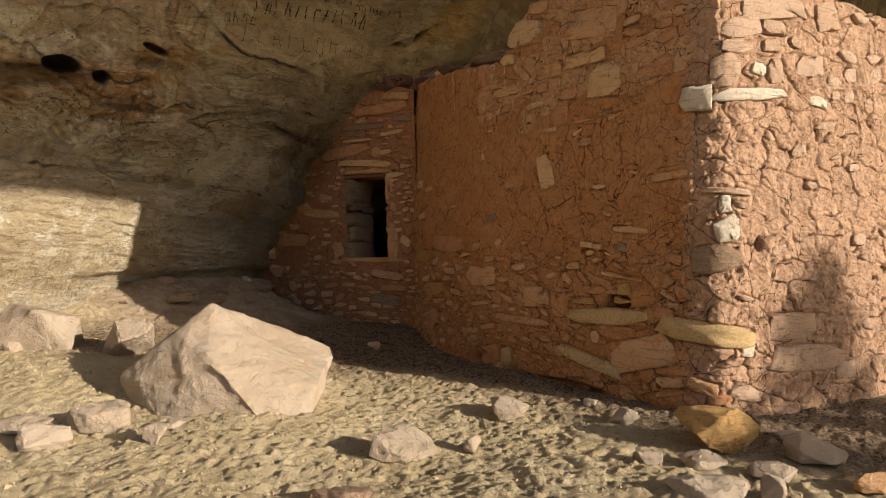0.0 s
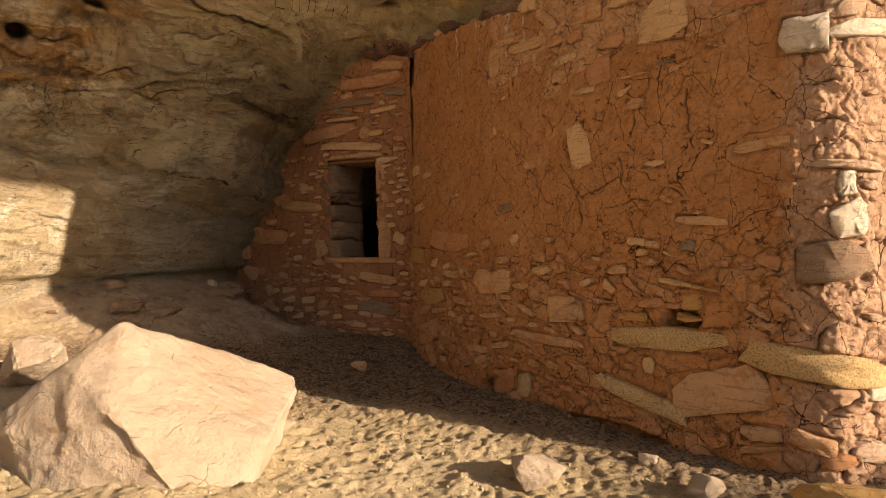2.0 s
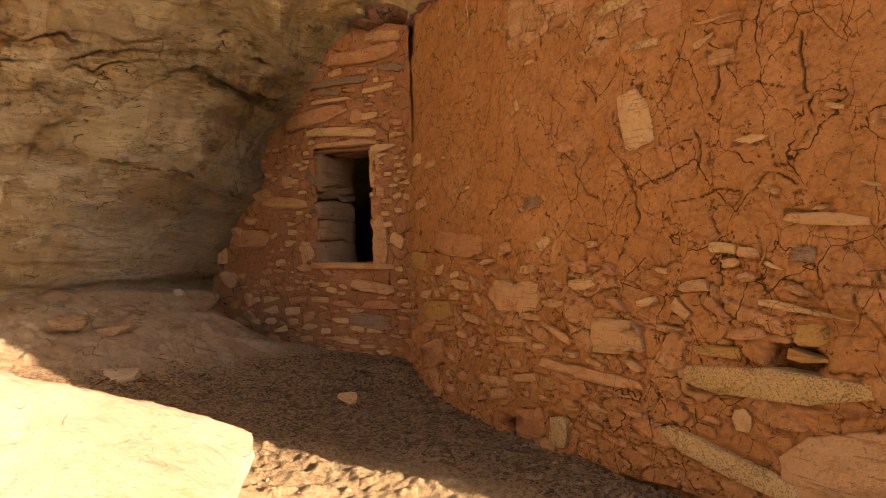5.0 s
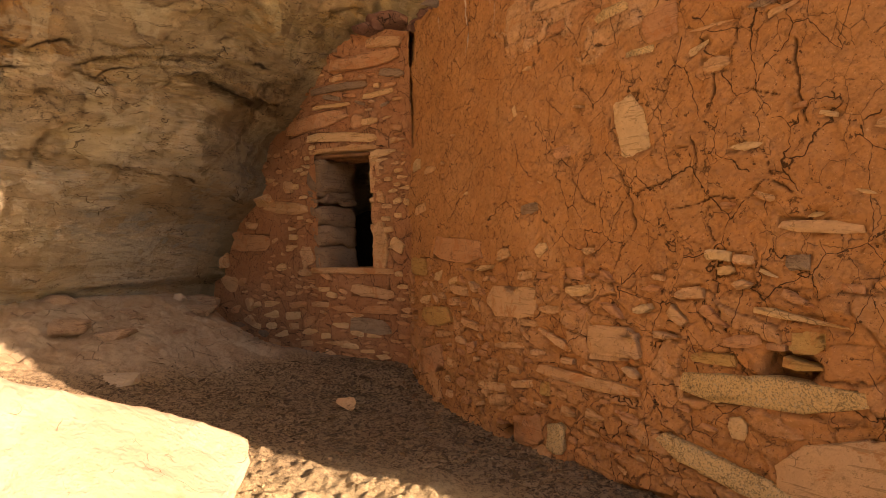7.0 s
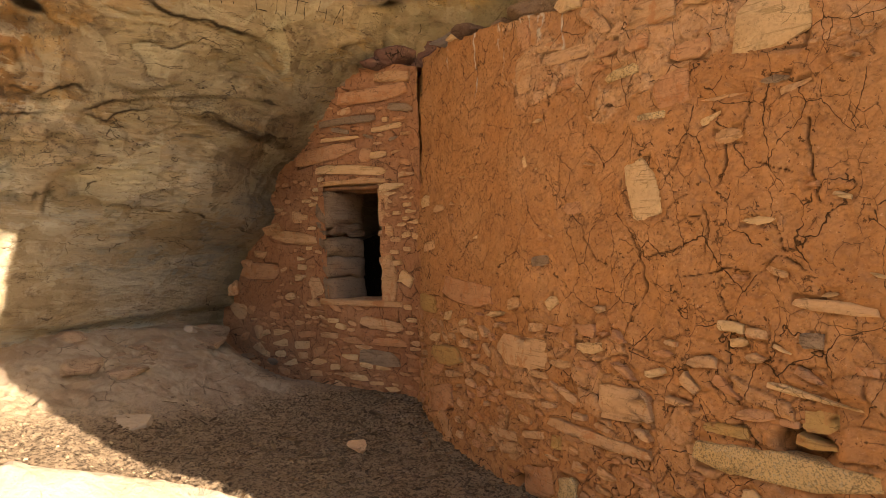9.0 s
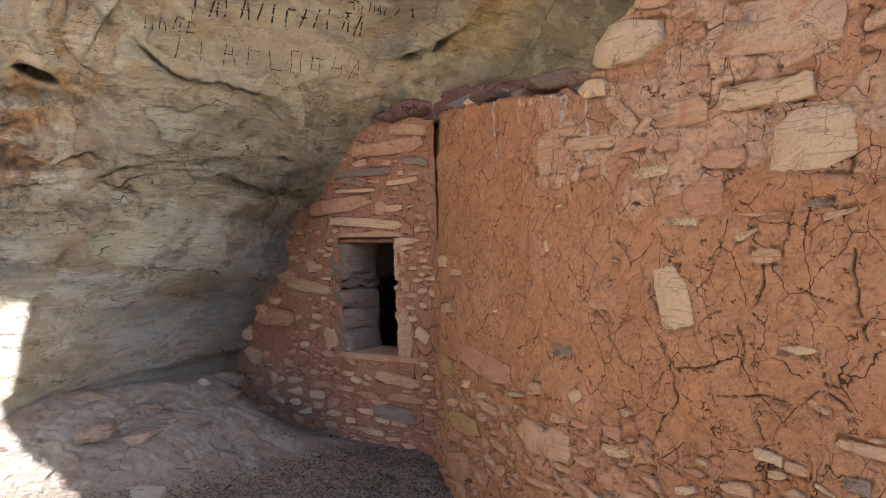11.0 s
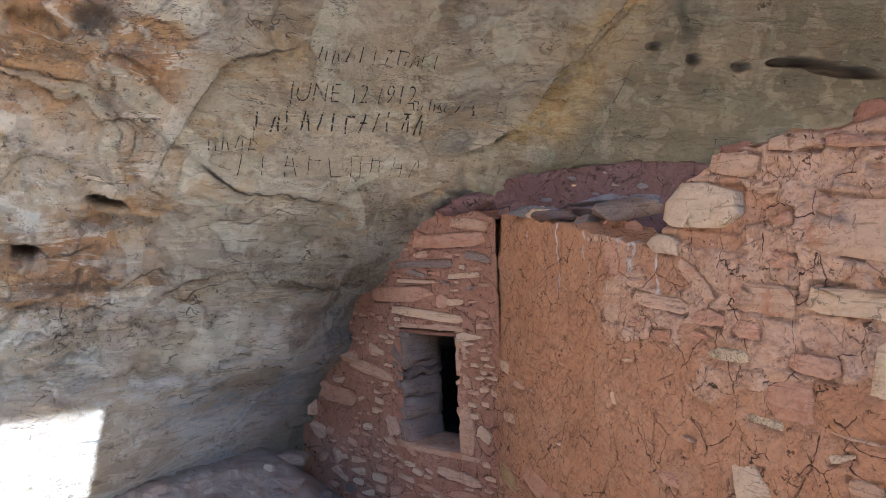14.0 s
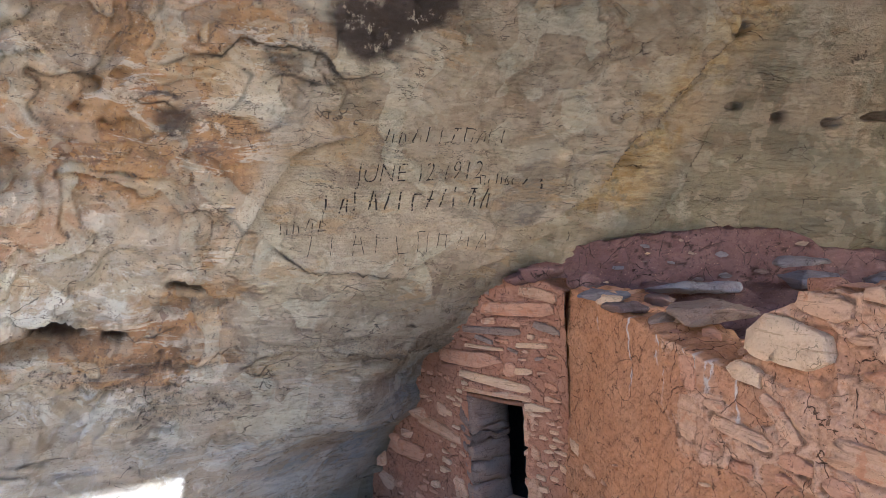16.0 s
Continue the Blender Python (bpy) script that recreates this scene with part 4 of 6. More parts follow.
STONES_DOORWALL = [
    (0.492, 2.322, 0.672, 0.106, -2, 0.02, 'r'), (0.321, 2.435, 0.38, 0.079, 7, 0.02, 't'), (1.029, 1.914, 0.725, 0.127, -4, 0.022, 'r'),
    (0.748, 1.772, 0.682, 0.07, 4, 0.02, 'p'), (0.644, 1.686, 0.188, 0.056, 2, 0.012, 't'), (0.367, 1.635, 0.247, 0.062, -8, 0.016, 'p'),
    (0.396, 1.575, 0.159, 0.029, -7, 0.01, 'p'), (0.755, 2.15, 0.507, 0.057, -2, 0.016, 'g'), (0.398, 2.069, 0.311, 0.037, -4, 0.01, 'p'),
    (0.489, 1.876, 0.177, 0.05, -5, 0.012, 'p'), (1.45, 1.259, 0.652, 0.106, 3, 0.02, 't'), (1.976, 0.965, 0.151, 0.563, 90, 0.016, 'r'),
    (0.5, 0.58, 0.397, 0.087, 5, 0.012, 't'), (0.262, 0.938, 0.129, 0.1, 22, 0.012, 'p'), (0.419, 0.931, 0.378, 0.135, 93, 0.012, 't'),
    (1.177, 0.859, 0.178, 0.174, -22, 0.012, 't'),
]
STONES_DOORWALL_B = [
    (0.242, 2.202, 0.262, 0.059, 8, 0.014, 'g'), (0.404, 2.131, 0.06, 0.036, 3, 0.014, 'p'), (0.827, 2.019, 0.363, 0.028, 0, 0.014, 'p'),
    (0.217, 1.716, 0.161, 0.042, -4, 0.014, 't'), (0.545, 2.214, 0.081, 0.043, 3, 0.014, 'r'), (0.605, 1.878, 0.101, 0.111, 1, 0.014, 'r'),
    (1.412, 1.435, 0.148, 0.104, 0, 0.014, 't'), (1.029, 1.719, 0.081, 0.039, -10, 0.014, 'p'), (1.109, 1.642, 0.081, 0.033, 0, 0.014, 'p'),
    (1.13, 1.579, 0.121, 0.033, 11, 0.014, 'p'), (1.244, 1.559, 0.141, 0.03, 0, 0.014, 'p'), (1.15, 1.526, 0.121, 0.033, -5, 0.014, 'p'),
    (1.291, 1.427, 0.081, 0.048, 0, 0.014, 'p'), (1.251, 1.17, 0.081, 0.031, -2, 0.014, 'p'),
]
STONES_DOORWALL_C = [
    (1.392, 1.085, 0.101, 0.035, -3, 0.014, 'p'), (1.19, 1.334, 0.121, 0.027, -1, 0.014, 'p'), (1.371, 1.011, 0.141, 0.049, 1, 0.014, 'p'),
    (1.412, 0.927, 0.162, 0.056, -10, 0.014, 'p'), (1.574, 0.753, 0.121, 0.065, -16, 0.014, 'p'), (1.231, 0.718, 0.222, 0.069, -1, 0.014, 't'),
    (1.433, 0.345, 0.222, 0.072, -9, 0.014, 'p'), (1.352, 0.445, 0.263, 0.05, -8, 0.014, 'r'), (1.715, 0.43, 0.202, 0.059, -3, 0.014, 'p'),
    (1.736, 0.337, 0.202, 0.067, -7, 0.014, 'p'), (1.958, 0.406, 0.182, 0.053, -16, 0.014, 'p'), (1.738, 0.236, 0.144, 0.06, -9, 0.014, 'p'),
    (1.955, 0.224, 0.141, 0.053, 4, 0.014, 'p'), (1.614, 0.171, 0.162, 0.051, -15, 0.014, 'p'),
]
STONES_DOORWALL_D = [
    (1.19, 0.319, 0.162, 0.069, -20, 0.014, 'r'), (0.888, 0.548, 0.101, 0.046, 10, 0.014, 'p'), (1.033, 0.465, 0.222, 0.047, -2, 0.014, 't'),
    (0.968, 0.589, 0.121, 0.04, -6, 0.014, 'p'), (0.781, 0.446, 0.242, 0.052, 6, 0.014, 'r'), (0.524, 0.315, 0.363, 0.115, 4, 0.014, 'g'),
    (0.646, 0.255, 0.121, 0.045, 11, 0.014, 'p'), (0.504, 0.24, 0.121, 0.038, 7, 0.014, 'p'), (0.847, 0.167, 0.262, 0.046, -2, 0.014, 't'),
    (0.968, 0.217, 0.121, 0.047, -9, 0.014, 'p'), (1.231, 0.131, 0.202, 0.049, -10, 0.014, 't'), (0.726, 0.152, 0.182, 0.046, 1, 0.014, 'p'),
    (0.565, 0.118, 0.121, 0.032, -6, 0.014, 'p'), (0.428, 0.083, 0.134, 0.045, -1, 0.014, 'p'),
]
STONES_DOORWALL_E = [
    (0.44, 0.446, 0.323, 0.063, -1, 0.014, 'r'), (0.254, 0.723, 0.074, 0.043, -6, 0.014, 'p'), (0.22, 0.63, 0.101, 0.037, -6, 0.014, 'p'),
    (0.242, 0.535, 0.081, 0.031, -7, 0.014, 't'), (0.404, 1.309, 0.081, 0.105, -1, 0.014, 't'), (0.222, 1.489, 0.081, 0.03, -4, 0.014, 'p'),
    (0.323, 1.43, 0.081, 0.03, 0, 0.014, 'p'), (0.182, 1.441, 0.115, 0.03, 0, 0.014, 'p'), (0.242, 1.386, 0.061, 0.03, -10, 0.014, 'p'),
    (0.161, 1.358, 0.131, 0.03, -1, 0.014, 'p'), (0.282, 1.343, 0.101, 0.03, -1, 0.014, 'p'), (0.242, 1.266, 0.081, 0.042, -17, 0.014, 'p'),
    (0.141, 1.251, 0.081, 0.048, 11, 0.014, 'p'), (0.343, 1.231, 0.098, 0.037, -2, 0.014, 't'),
]
STONES_DOORWALL_F = [
    (0.363, 1.138, 0.081, 0.037, -2, 0.014, 'p'), (0.343, 1.057, 0.081, 0.043, -11, 0.014, 'p'), (0.242, 1.159, 0.071, 0.036, -2, 0.014, 'p'),
    (1.19, 0.232, 0.243, 0.056, -5, 0.014, 'p'), (1.433, 0.255, 0.132, 0.058, -9, 0.014, 't'), (0.807, 0.312, 0.161, 0.046, 4, 0.014, 'p'),
    (0.666, 0.392, 0.161, 0.045, 3, 0.014, 't'),
]
STONES_BED_A = [
    (0.425, 1.179, 0.241, 0.068, 5, 0.014, 't'), (0.585, 1.423, 0.201, 0.049, 1, 0.014, 't'), (1.77, 1.096, 0.141, 0.055, 7, 0.014, 'g'),
    (0.505, 0.571, 0.221, 0.061, 13, 0.014, 'p'), (1.348, 0.803, 0.181, 0.031, 7, 0.014, 'p'), (1.549, 0.877, 0.12, 0.059, 11, 0.014, 't'),
    (1.85, 0.903, 0.06, 0.084, -57, 0.014, 'p'), (1.75, 0.549, 0.157, 0.032, 0, 0.014, 't'), (2.432, 0.668, 0.08, 0.032, 15, 0.014, 'p'),
    (2.633, 0.741, 0.12, 0.044, 6, 0.014, 't'), (2.773, 0.827, 0.06, 0.033, 6, 0.014, 'p'), (2.914, 0.818, 0.06, 0.013, -25, 0.014, 'p'),
    (3.054, 1.006, 0.051, 0.017, 7, 0.014, 'p'), (0.304, 1.486, 0.241, 0.081, 1, 0.014, 'p'),
]
STONES_BED_B = [
    (0.746, 0.739, 0.141, 0.052, 11, 0.014, 'p'), (0.967, 0.721, 0.12, 0.035, 13, 0.014, 'p'), (0.545, 0.366, 0.3, 0.082, 18, 0.014, 'r'),
]
CRACKS_A = [
    (0.012, [(2.29, 0.84), (2.33, 0.91), (2.39, 0.99), (2.39, 1.07), (2.37, 1.14), (2.35, 1.21)]),
    (0.006, [(2.41, 1.12), (2.49, 1.14), (2.59, 1.17)]),
    (0.008, [(2.65, 1.31), (2.67, 1.23), (2.65, 1.15)]),
    (0.009, [(2.73, 1.52), (2.73, 1.44), (2.71, 1.37)]),
    (0.008, [(2.99, 1.57), (2.99, 1.49), (3.01, 1.4), (3.03, 1.3)]),
    (0.004, [(2.83, 1.44), (2.89, 1.42), (2.95, 1.4)]),
    (0.008, [(2.57, 1.05), (2.65, 1.06), (2.73, 1.08), (2.79, 1.07), (2.85, 1.07), (2.91, 1.13), (2.97, 1.1), (2.99, 1.08)]),
    (0.007, [(1.93, 1.59), (1.91, 1.46), (1.93, 1.34), (2.07, 1.3), (2.09, 1.19), (2.15, 1.11), (2.23, 1.07)]),
    (0.005, [(2.05, 1.68), (2.07, 1.6), (2.13, 1.59), (2.18, 1.52), (2.17, 1.47)]),
]
CRACKS_B = [
    (0.012, [(2.29, 1.43), (2.33, 1.32)]),
    (0.006, [(2.51, 1.27), (2.53, 1.32), (2.59, 1.35)]),
    (0.004, [(2.53, 1.25), (2.65, 1.27)]),
    (0.006, [(0.73, 1.41), (0.83, 1.26), (1.01, 1.13), (1.11, 1.0)]),
    (0.007, [(1.63, 1.19), (1.57, 1.1), (1.51, 1.02)]),
    (0.005, [(1.41, 1.34), (1.49, 1.23), (1.61, 1.2)]),
    (0.006, [(2.83, 1.71), (2.81, 1.61), (2.79, 1.57)]),
    (0.005, [(2.31, 1.15), (2.33, 1.08), (2.29, 0.99)]),
    (0.007, [(2.71, 1.05), (2.69, 1.0), (2.73, 0.93)]),
    (0.005, [(2.89, 1.24), (2.92, 1.17), (2.93, 1.14)]),
    (0.005, [(2.59, 1.66), (2.59, 1.55), (2.53, 1.45)]),
]


def masonry(table):
    """Rows of along, up, length, height, tilt, how far proud, and the kind of stone."""
    return [dict(zip(("s", "z", "l", "h", "tilt", "out", "kind", "square"), (*row[:5], row[5] * 0.7, row[6], row[3] > 0.35 * row[2]))) for row in table]


def scatter(rng, stones, count, s_span, z_span, l_span, flat_span, tilts, kinds, room=1.0, out=(0.006, 0.018), clear=None):
    """Adds stones at random where there is room between those that stand."""
    made, tries = 0, 0
    while made < count and tries < count * 60:
        tries += 1
        l = rng.uniform(*l_span)
        h = l * rng.uniform(*flat_span)
        s, z = rng.uniform(*s_span), rng.uniform(*z_span)
        if clear and clear(s, z, l, h):
            continue
        if any(abs(s - o["s"]) < room * (l + o["l"]) * 0.5 and abs(z - o["z"]) < room * (h + o["h"] + abs(math.sin(radians(o["tilt"]))) * o["l"]) * 0.5 for o in stones):
            continue
        stones.append(dict(s=s, z=z, l=l, h=h, tilt=rng.gauss(*tilts), out=rng.uniform(*out), kind=rng.choice(kinds)))
        made += 1


def outline(o, rng, n=20):
    """The uneven outline of a broken stone's face, in its own length and height, each about from -1 to 1: a block, a wedge or a lens."""
    r = rng.uniform
    kind = r(0, 0.4) if o.get("square") or o["l"] > 0.3 else r(0, 1)
    if kind < 0.40:
        corners = [(-1, -1 + r(0.1, 0.9)), (-1 + r(0.1, 0.6), -1), (1 - r(0.1, 0.8), -1 + r(0, 0.2)), (1, -1 + r(0.0, 0.9)), (1 - r(0, 0.15), 1 - r(0.0, 0.6)), (1 - r(0.1, 0.9), 1), (-1 + r(0.1, 0.8), 1 - r(0, 0.25)), (-1 + r(0, 0.15), 1 - r(0.2, 0.9))]
    elif kind < 0.72:
        k = r(-0.5, 0.5)
        corners = [(-1, -0.9), (r(-0.4, 0.2), -1), (1, k - r(0.1, 0.4)), (1 - r(0.0, 0.1), k + r(0.1, 0.3)), (r(0.0, 0.5), 0.5 + 0.5 * k), (-1 + r(0.2, 0.6), 1), (-1, 1 - r(0, 0.6))]
        if r(0, 1) < 0.5:
            corners = [(-u, v) for u, v in corners][::-1]
    else:
        k, j = r(-0.6, 0.6), r(-0.6, 0.6)
        corners = [(-1, k), (-0.6, -0.5 + 0.4 * k), (r(-0.4, 0.4), -1), (0.65, -0.6 + 0.4 * j), (1, j), (r(0.3, 0.7), 0.6 + 0.3 * j), (r(-0.4, 0.2), 1), (-0.7, 0.5 + 0.4 * k)]
    q = np.array(corners + corners[:1])
    d = np.r_[0, np.cumsum(np.hypot(*(np.diff(q, axis=0) * (o["l"], o["h"])).T))]
    t = np.sort(np.r_[d[:-1], [r(0, d[-1]) for _ in range(n - len(d) + 1)]])
    u, v = np.interp(t, d, q[:, 0]), np.interp(t, d, q[:, 1])
    m = min(o["l"], o["h"]) * 0.07
    j = np.array([(r(-1, 1) * m / o["l"], r(-1, 1) * m / o["h"]) for _ in range(n)])
    return u * 1.0 + j[:, 0], v * 1.0 + j[:, 1]


def face_of(curve, lean):
    def place(s, z, out):
        return curve.place(s, z, out + lean * (0.75 - z))
    return place


def lay_stone(o, place, rng, parent, name="stone"):
    n = 20
    u, v = outline(o, rng, n)
    c, s_ = math.cos(radians(o["tilt"])), math.sin(radians(o["tilt"]))
    rings = []
    dome = min(0.12 * o["out"] + 0.001, 0.01)
    inset = min(0.2, 0.005 / min(o["l"], o["h"]))
    for k, d in ((1.0, -0.05), (1.0, o["out"] * 0.7), (1 - inset, o["out"]), (0.55, o["out"] + dome)):
        du, dv = u * k * o["l"] / 2, v * k * o["h"] / 2
        j = np.array([rng.uniform(-1, 1) for _ in range(n)]) * min(0.004, o["out"] * 0.35)
        rings.append(place(o["s"] + du * c - dv * s_, o["z"] + du * s_ + dv * c, d + j))
    mid = place(np.array([o["s"]]), np.array([o["z"]]), np.array([o["out"] + dome]))
    verts = np.concatenate(rings + [mid])
    faces = []
    for r in range(3):
        for i in range(n):
            j = (i + 1) % n
            faces.append((r * n + i, r * n + j, (r + 1) * n + j, (r + 1) * n + i))
    faces += [(3 * n + i, 3 * n + (i + 1) % n, 4 * n) for i in range(n)]
    m = bpy.data.meshes.new(name)
    m.from_pydata([tuple(p) for p in verts], [], faces)
    for p in m.polygons:
        p.use_smooth = p.index >= 2 * n
    return put(name, m, STONES[o["kind"]], parent)


def stone_relief(s, z, stones, shape):
    """The joint round each stone: the mud falls back along its edge and laps up to it farther out."""
    out = np.zeros(s.size)
    dirt = np.zeros(s.size)
    cap_ = np.full(s.size, 9.0)
    for k, o in enumerate(stones):
        R = 0.5 * max(o["l"], o["h"]) + 0.05
        near = np.nonzero((np.abs(s - o["s"]) < R) & (np.abs(z - o["z"]) < R))[0]
        if not len(near):
            continue
        ds, dz = s[near] - o["s"], z[near] - o["z"]
        c, sn = math.cos(radians(o["tilt"])), math.sin(radians(o["tilt"]))
        u, v = np.abs(ds * c + dz * sn) - o["l"] / 2 * 0.93, np.abs(dz * c - ds * sn) - o["h"] / 2 * 0.93
        d = np.hypot(np.maximum(u, 0), np.maximum(v, 0)) + np.minimum(np.maximum(u, v), 0)
        gap = 0.35 + 0.9 * rnd(np.int64(k), np.floor(np.arctan2(dz, ds) * 1.6).astype(np.int64), 5, 3)
        deep = np.where(d < 0.012, -0.008 * gap * ss(0.012, 0.002, d), 0.007 * np.exp(-((d - 0.022) / 0.014) ** 2) * o["out"] / 0.02)
        out[near] = np.where(np.abs(deep) > np.abs(out[near]), deep, out[near])
        cap_[near] = np.where(d < -0.003, np.minimum(cap_[near], o["out"] - 0.007), np.where(d < 0.03, np.minimum(cap_[near], o["out"] + 0.004 + 0.5 * np.maximum(d, 0)), cap_[near]))
        dirt[near] = np.maximum(dirt[near], ss(0.011, 0.004, np.abs(d - 0.001)) * ss(0.95, 1.2, gap) * (0.8 if o["s"] < 3.5 else 0.15) * min(1, o["l"] / 0.10))
    return out, dirt, cap_


# the tower wall: a long curved face in shade, a sharp corner, and a sunlit flank
rng = random.Random(5)
TOWER_STONES = masonry(STONES_TOP + STONES_FACE + STONES_FOOT_A + STONES_FOOT_B + STONES_FOOT_C + STONES_FLANK + STONES_FLANK_LOW + STONES_BED_A + STONES_BED_B)


def past_top(s, z, l, h):
    return z + 0.5 * h > min(tower_top(s - 0.5 * l), tower_top(s), tower_top(s + 0.5 * l)) - 0.02


scatter(rng, TOWER_STONES, 20, (1.65, 3.4), (1.85, 2.5), (0.07, 0.24), (0.3, 0.65), (-3, 6), "rrrrrtt", 1.05, clear=past_top)
scatter(rng, TOWER_STONES, 95, (0.12, 3.35), (0.02, 0.80), (0.05, 0.15), (0.25, 0.6), (-8, 14), "rtrrttr", 1.1)
scatter(rng, TOWER_STONES, 16, (0.3, 3.3), (0.85, 1.8), (0.025, 0.07), (0.2, 0.6), (-8, 20), "ttrp", 1.4)
scatter(rng, TOWER_STONES, 14, (3.7, 5.2), (1.75, 2.3), (0.08, 0.2), (0.4, 0.8), (0, 8), "fffw", 1.1, (0.003, 0.01), past_top)
scatter(rng, TOWER_STONES, 26, (3.7, 5.2), (0.02, 1.7), (0.03, 0.12), (0.3, 0.8), (0, 14), "fff", 1.3, (0.003, 0.014))


PLATE = {}


def crack_lines(s, z, table):
    """How deep the named cracks cut at (s, z), from 0 to 1: ragged lines that narrow towards their ends."""
    p = np.stack([s, 0 * s, z], -1)
    s2, z2 = s + 0.012 * fbm(p, 0.05, 3, 271), z + 0.012 * fbm(p, 0.05, 3, 272)
    out = np.zeros(s.size)
    for wide, line in table:
        q = np.array(line)
        close = np.nonzero((s > q[:, 0].min() - 0.05) & (s < q[:, 0].max() + 0.05) & (z > q[:, 1].min() - 0.05) & (z < q[:, 1].max() + 0.05))[0]
        best = np.full(close.size, 9.0)
        for (a0, b0), (a1, b1) in zip(line, line[1:]):
            da, db = a1 - a0, b1 - b0
            f = np.clip(((s2[close] - a0) * da + (z2[close] - b0) * db) / (da * da + db * db), 0, 1)
            best = np.minimum(best, np.hypot(s2[close] - a0 - f * da, z2[close] - b0 - f * db))
        here = wide * (0.40 + 0.35 * vnoise(p[close] / 0.06, 9))
        out[close] = np.maximum(out[close], ss(1.0, 0.35, best / np.maximum(here, 0.0022)))
    return out


def tower_relief(s, z):
    p = np.stack([s, 0 * s, z], -1)
    q = p + 0.035 * np.stack([vnoise(p / 0.09, 1), 0 * s, vnoise(p / 0.09, 2)], -1) + 0.012 * np.stack([vnoise(p / 0.03, 5), 0 * s, vnoise(p / 0.03, 6)], -1)
    lower = ss(0.95, 0.60, z + 0.12 * fbm(p, 0.3, 3, 201) - 0.04 * s)
    upper = ss(1.72, 1.84, z + 0.35 * fbm(p, 0.45, 4, 202)) * ss(1.48, 1.66, s + 0.35 * fbm(p, 0.35, 4, 232))
    flank = ss(3.38, 3.55, s)
    rubble = np.clip(lower + upper + flank, 0, 1)
    out = 0.020 * fbm(p, 0.6, 3, 203) + 0.012 * fbm(p, 0.22, 3, 208) + 0.014 * fbm(p, 0.08, 4, 204, 0.6) + 0.004 * fbm(p, 0.02, 2, 205)
    # shrinkage cracks of the drying mud
    q2 = q + 0.05 * np.stack([vnoise(p / 0.22, 11), 0 * s, vnoise(p / 0.22, 12)], -1)
    e, w = cells(q2[:, 0] / 0.17, q2[:, 2] / 0.25, 3)
    on = ss(0.05, 0.2, fbm(p, 0.22, 3, 206))
    crack = on * ss(0.030 + 0.02 * fbm(p, 0.15, 2, 216), 0.010, e) * (1 - 0.6 * rubble)
    e2, w2 = cells(q[:, 0] / 0.062, q[:, 2] / 0.075, 4)
    crack2 = ss(0.05, 0.2, fbm(p, 0.20, 3, 207)) * ss(0.08, 0.02, e2)
    out -= 0.004 * crack + 0.002 * crack2 * (1 - 0.4 * rubble)
    out += 0.006 * (w - 0.5) * np.clip(e * 6, 0, 1) * (1 - rubble)
    # rubble and lumps of mortar
    sp = p + 0.06 * np.stack([vnoise(p / 0.16, 21), 0 * s, vnoise(p / 0.16, 22)], -1)
    t = 5.0 * fbm(sp, 0.30, 3, 221)
    out += 0.0055 * (np.floor(t) + ss(0.0, 0.10, t - np.floor(t))) * (1 - 0.5 * rubble)
    q3 = p + 0.07 * np.stack([fbm(p, 0.15, 4, 31), 0 * s, fbm(p, 0.15, 4, 32)], -1)
    e3, w3 = cells((q3[:, 0] + 0.15 * z) / (0.15 + 0.09 * upper), (q3[:, 2] + 0.12 * s) / (0.095 + 0.035 * upper), 9)
    lump = np.clip(e3 * 12, 0, 1) ** 0.6
    joint_ = rubble * ss(0.065, 0.02, e3) * ss(-0.25, 0.1, fbm(p, 0.12, 3, 241))
    out += rubble * (0.020 * lump * (0.4 + w3) - 0.016) * (1 - 0.6 * flank) * (1 - 0.45 * upper)
    t = 4.0 * fbm(sp, 0.26, 4, 222)
    e4, w4 = cells((q3[:, 0] + 0.1 * z) / 0.21, q3[:, 2] / 0.15, 12)
    gaps = flank * ss(0.05, 0.012, e4) * ss(-0.05, 0.25, fbm(p, 0.14, 3, 243))
    out += flank * (0.020 * np.clip(e4 * 8, 0, 1) ** 0.5 * (0.3 + 0.9 * w4) - 0.016) - 0.012 * gaps
    out += flank * (0.013 * fbm(p, 0.10, 5, 209, 0.62) + 0.002 * (np.floor(t) + ss(0.0, 0.12, t - np.floor(t))))
    out += 0.012 * rubble * (1 - 0.5 * flank) * fbm(p, 0.05, 3, 211)
    lip_ = ss(0.10, 0.03, t - np.floor(t)) * ss(0.0, 0.2, fbm(p, 0.25, 2, 231))
    deep = np.clip(0.2 * crack + 0.15 * crack2 + 0.2 * lip_ * (1 - flank) + 0.55 * joint_ * (1 - 0.7 * flank) * (1 - 0.5 * upper) + 0.6 * gaps, 0, 1)
    # scabs of mud beside the corner that stand out into the sun
    scab = ss(1.1, 0.5, np.hypot((s - 3.34) / 0.13, (z - 0.62) / 0.20)) + ss(1.1, 0.5, np.hypot((s - 3.42) / 0.08, (z - 1.0) / 0.25))
    out += 0.022 * scab * ss(0.02, 0.16, fbm(p, 0.045, 3, 63))
    named_cracks = crack_lines(s, z, CRACKS_A + CRACKS_B)
    out -= 0.014 * named_cracks
    deep = np.maximum(deep, named_cracks)
    PLATE["tower"] = np.clip((w3 * 0.8 + 0.3) * upper + 0.55 * w3 * lower, 0, 1) * (1 - flank)
    return out, deep


def hollow(s, z, s0, z0, rs, rz, deep):
    return -deep * ss(1.1, 0.5, np.hypot((s - s0) / rs, (z - z0) / rz))


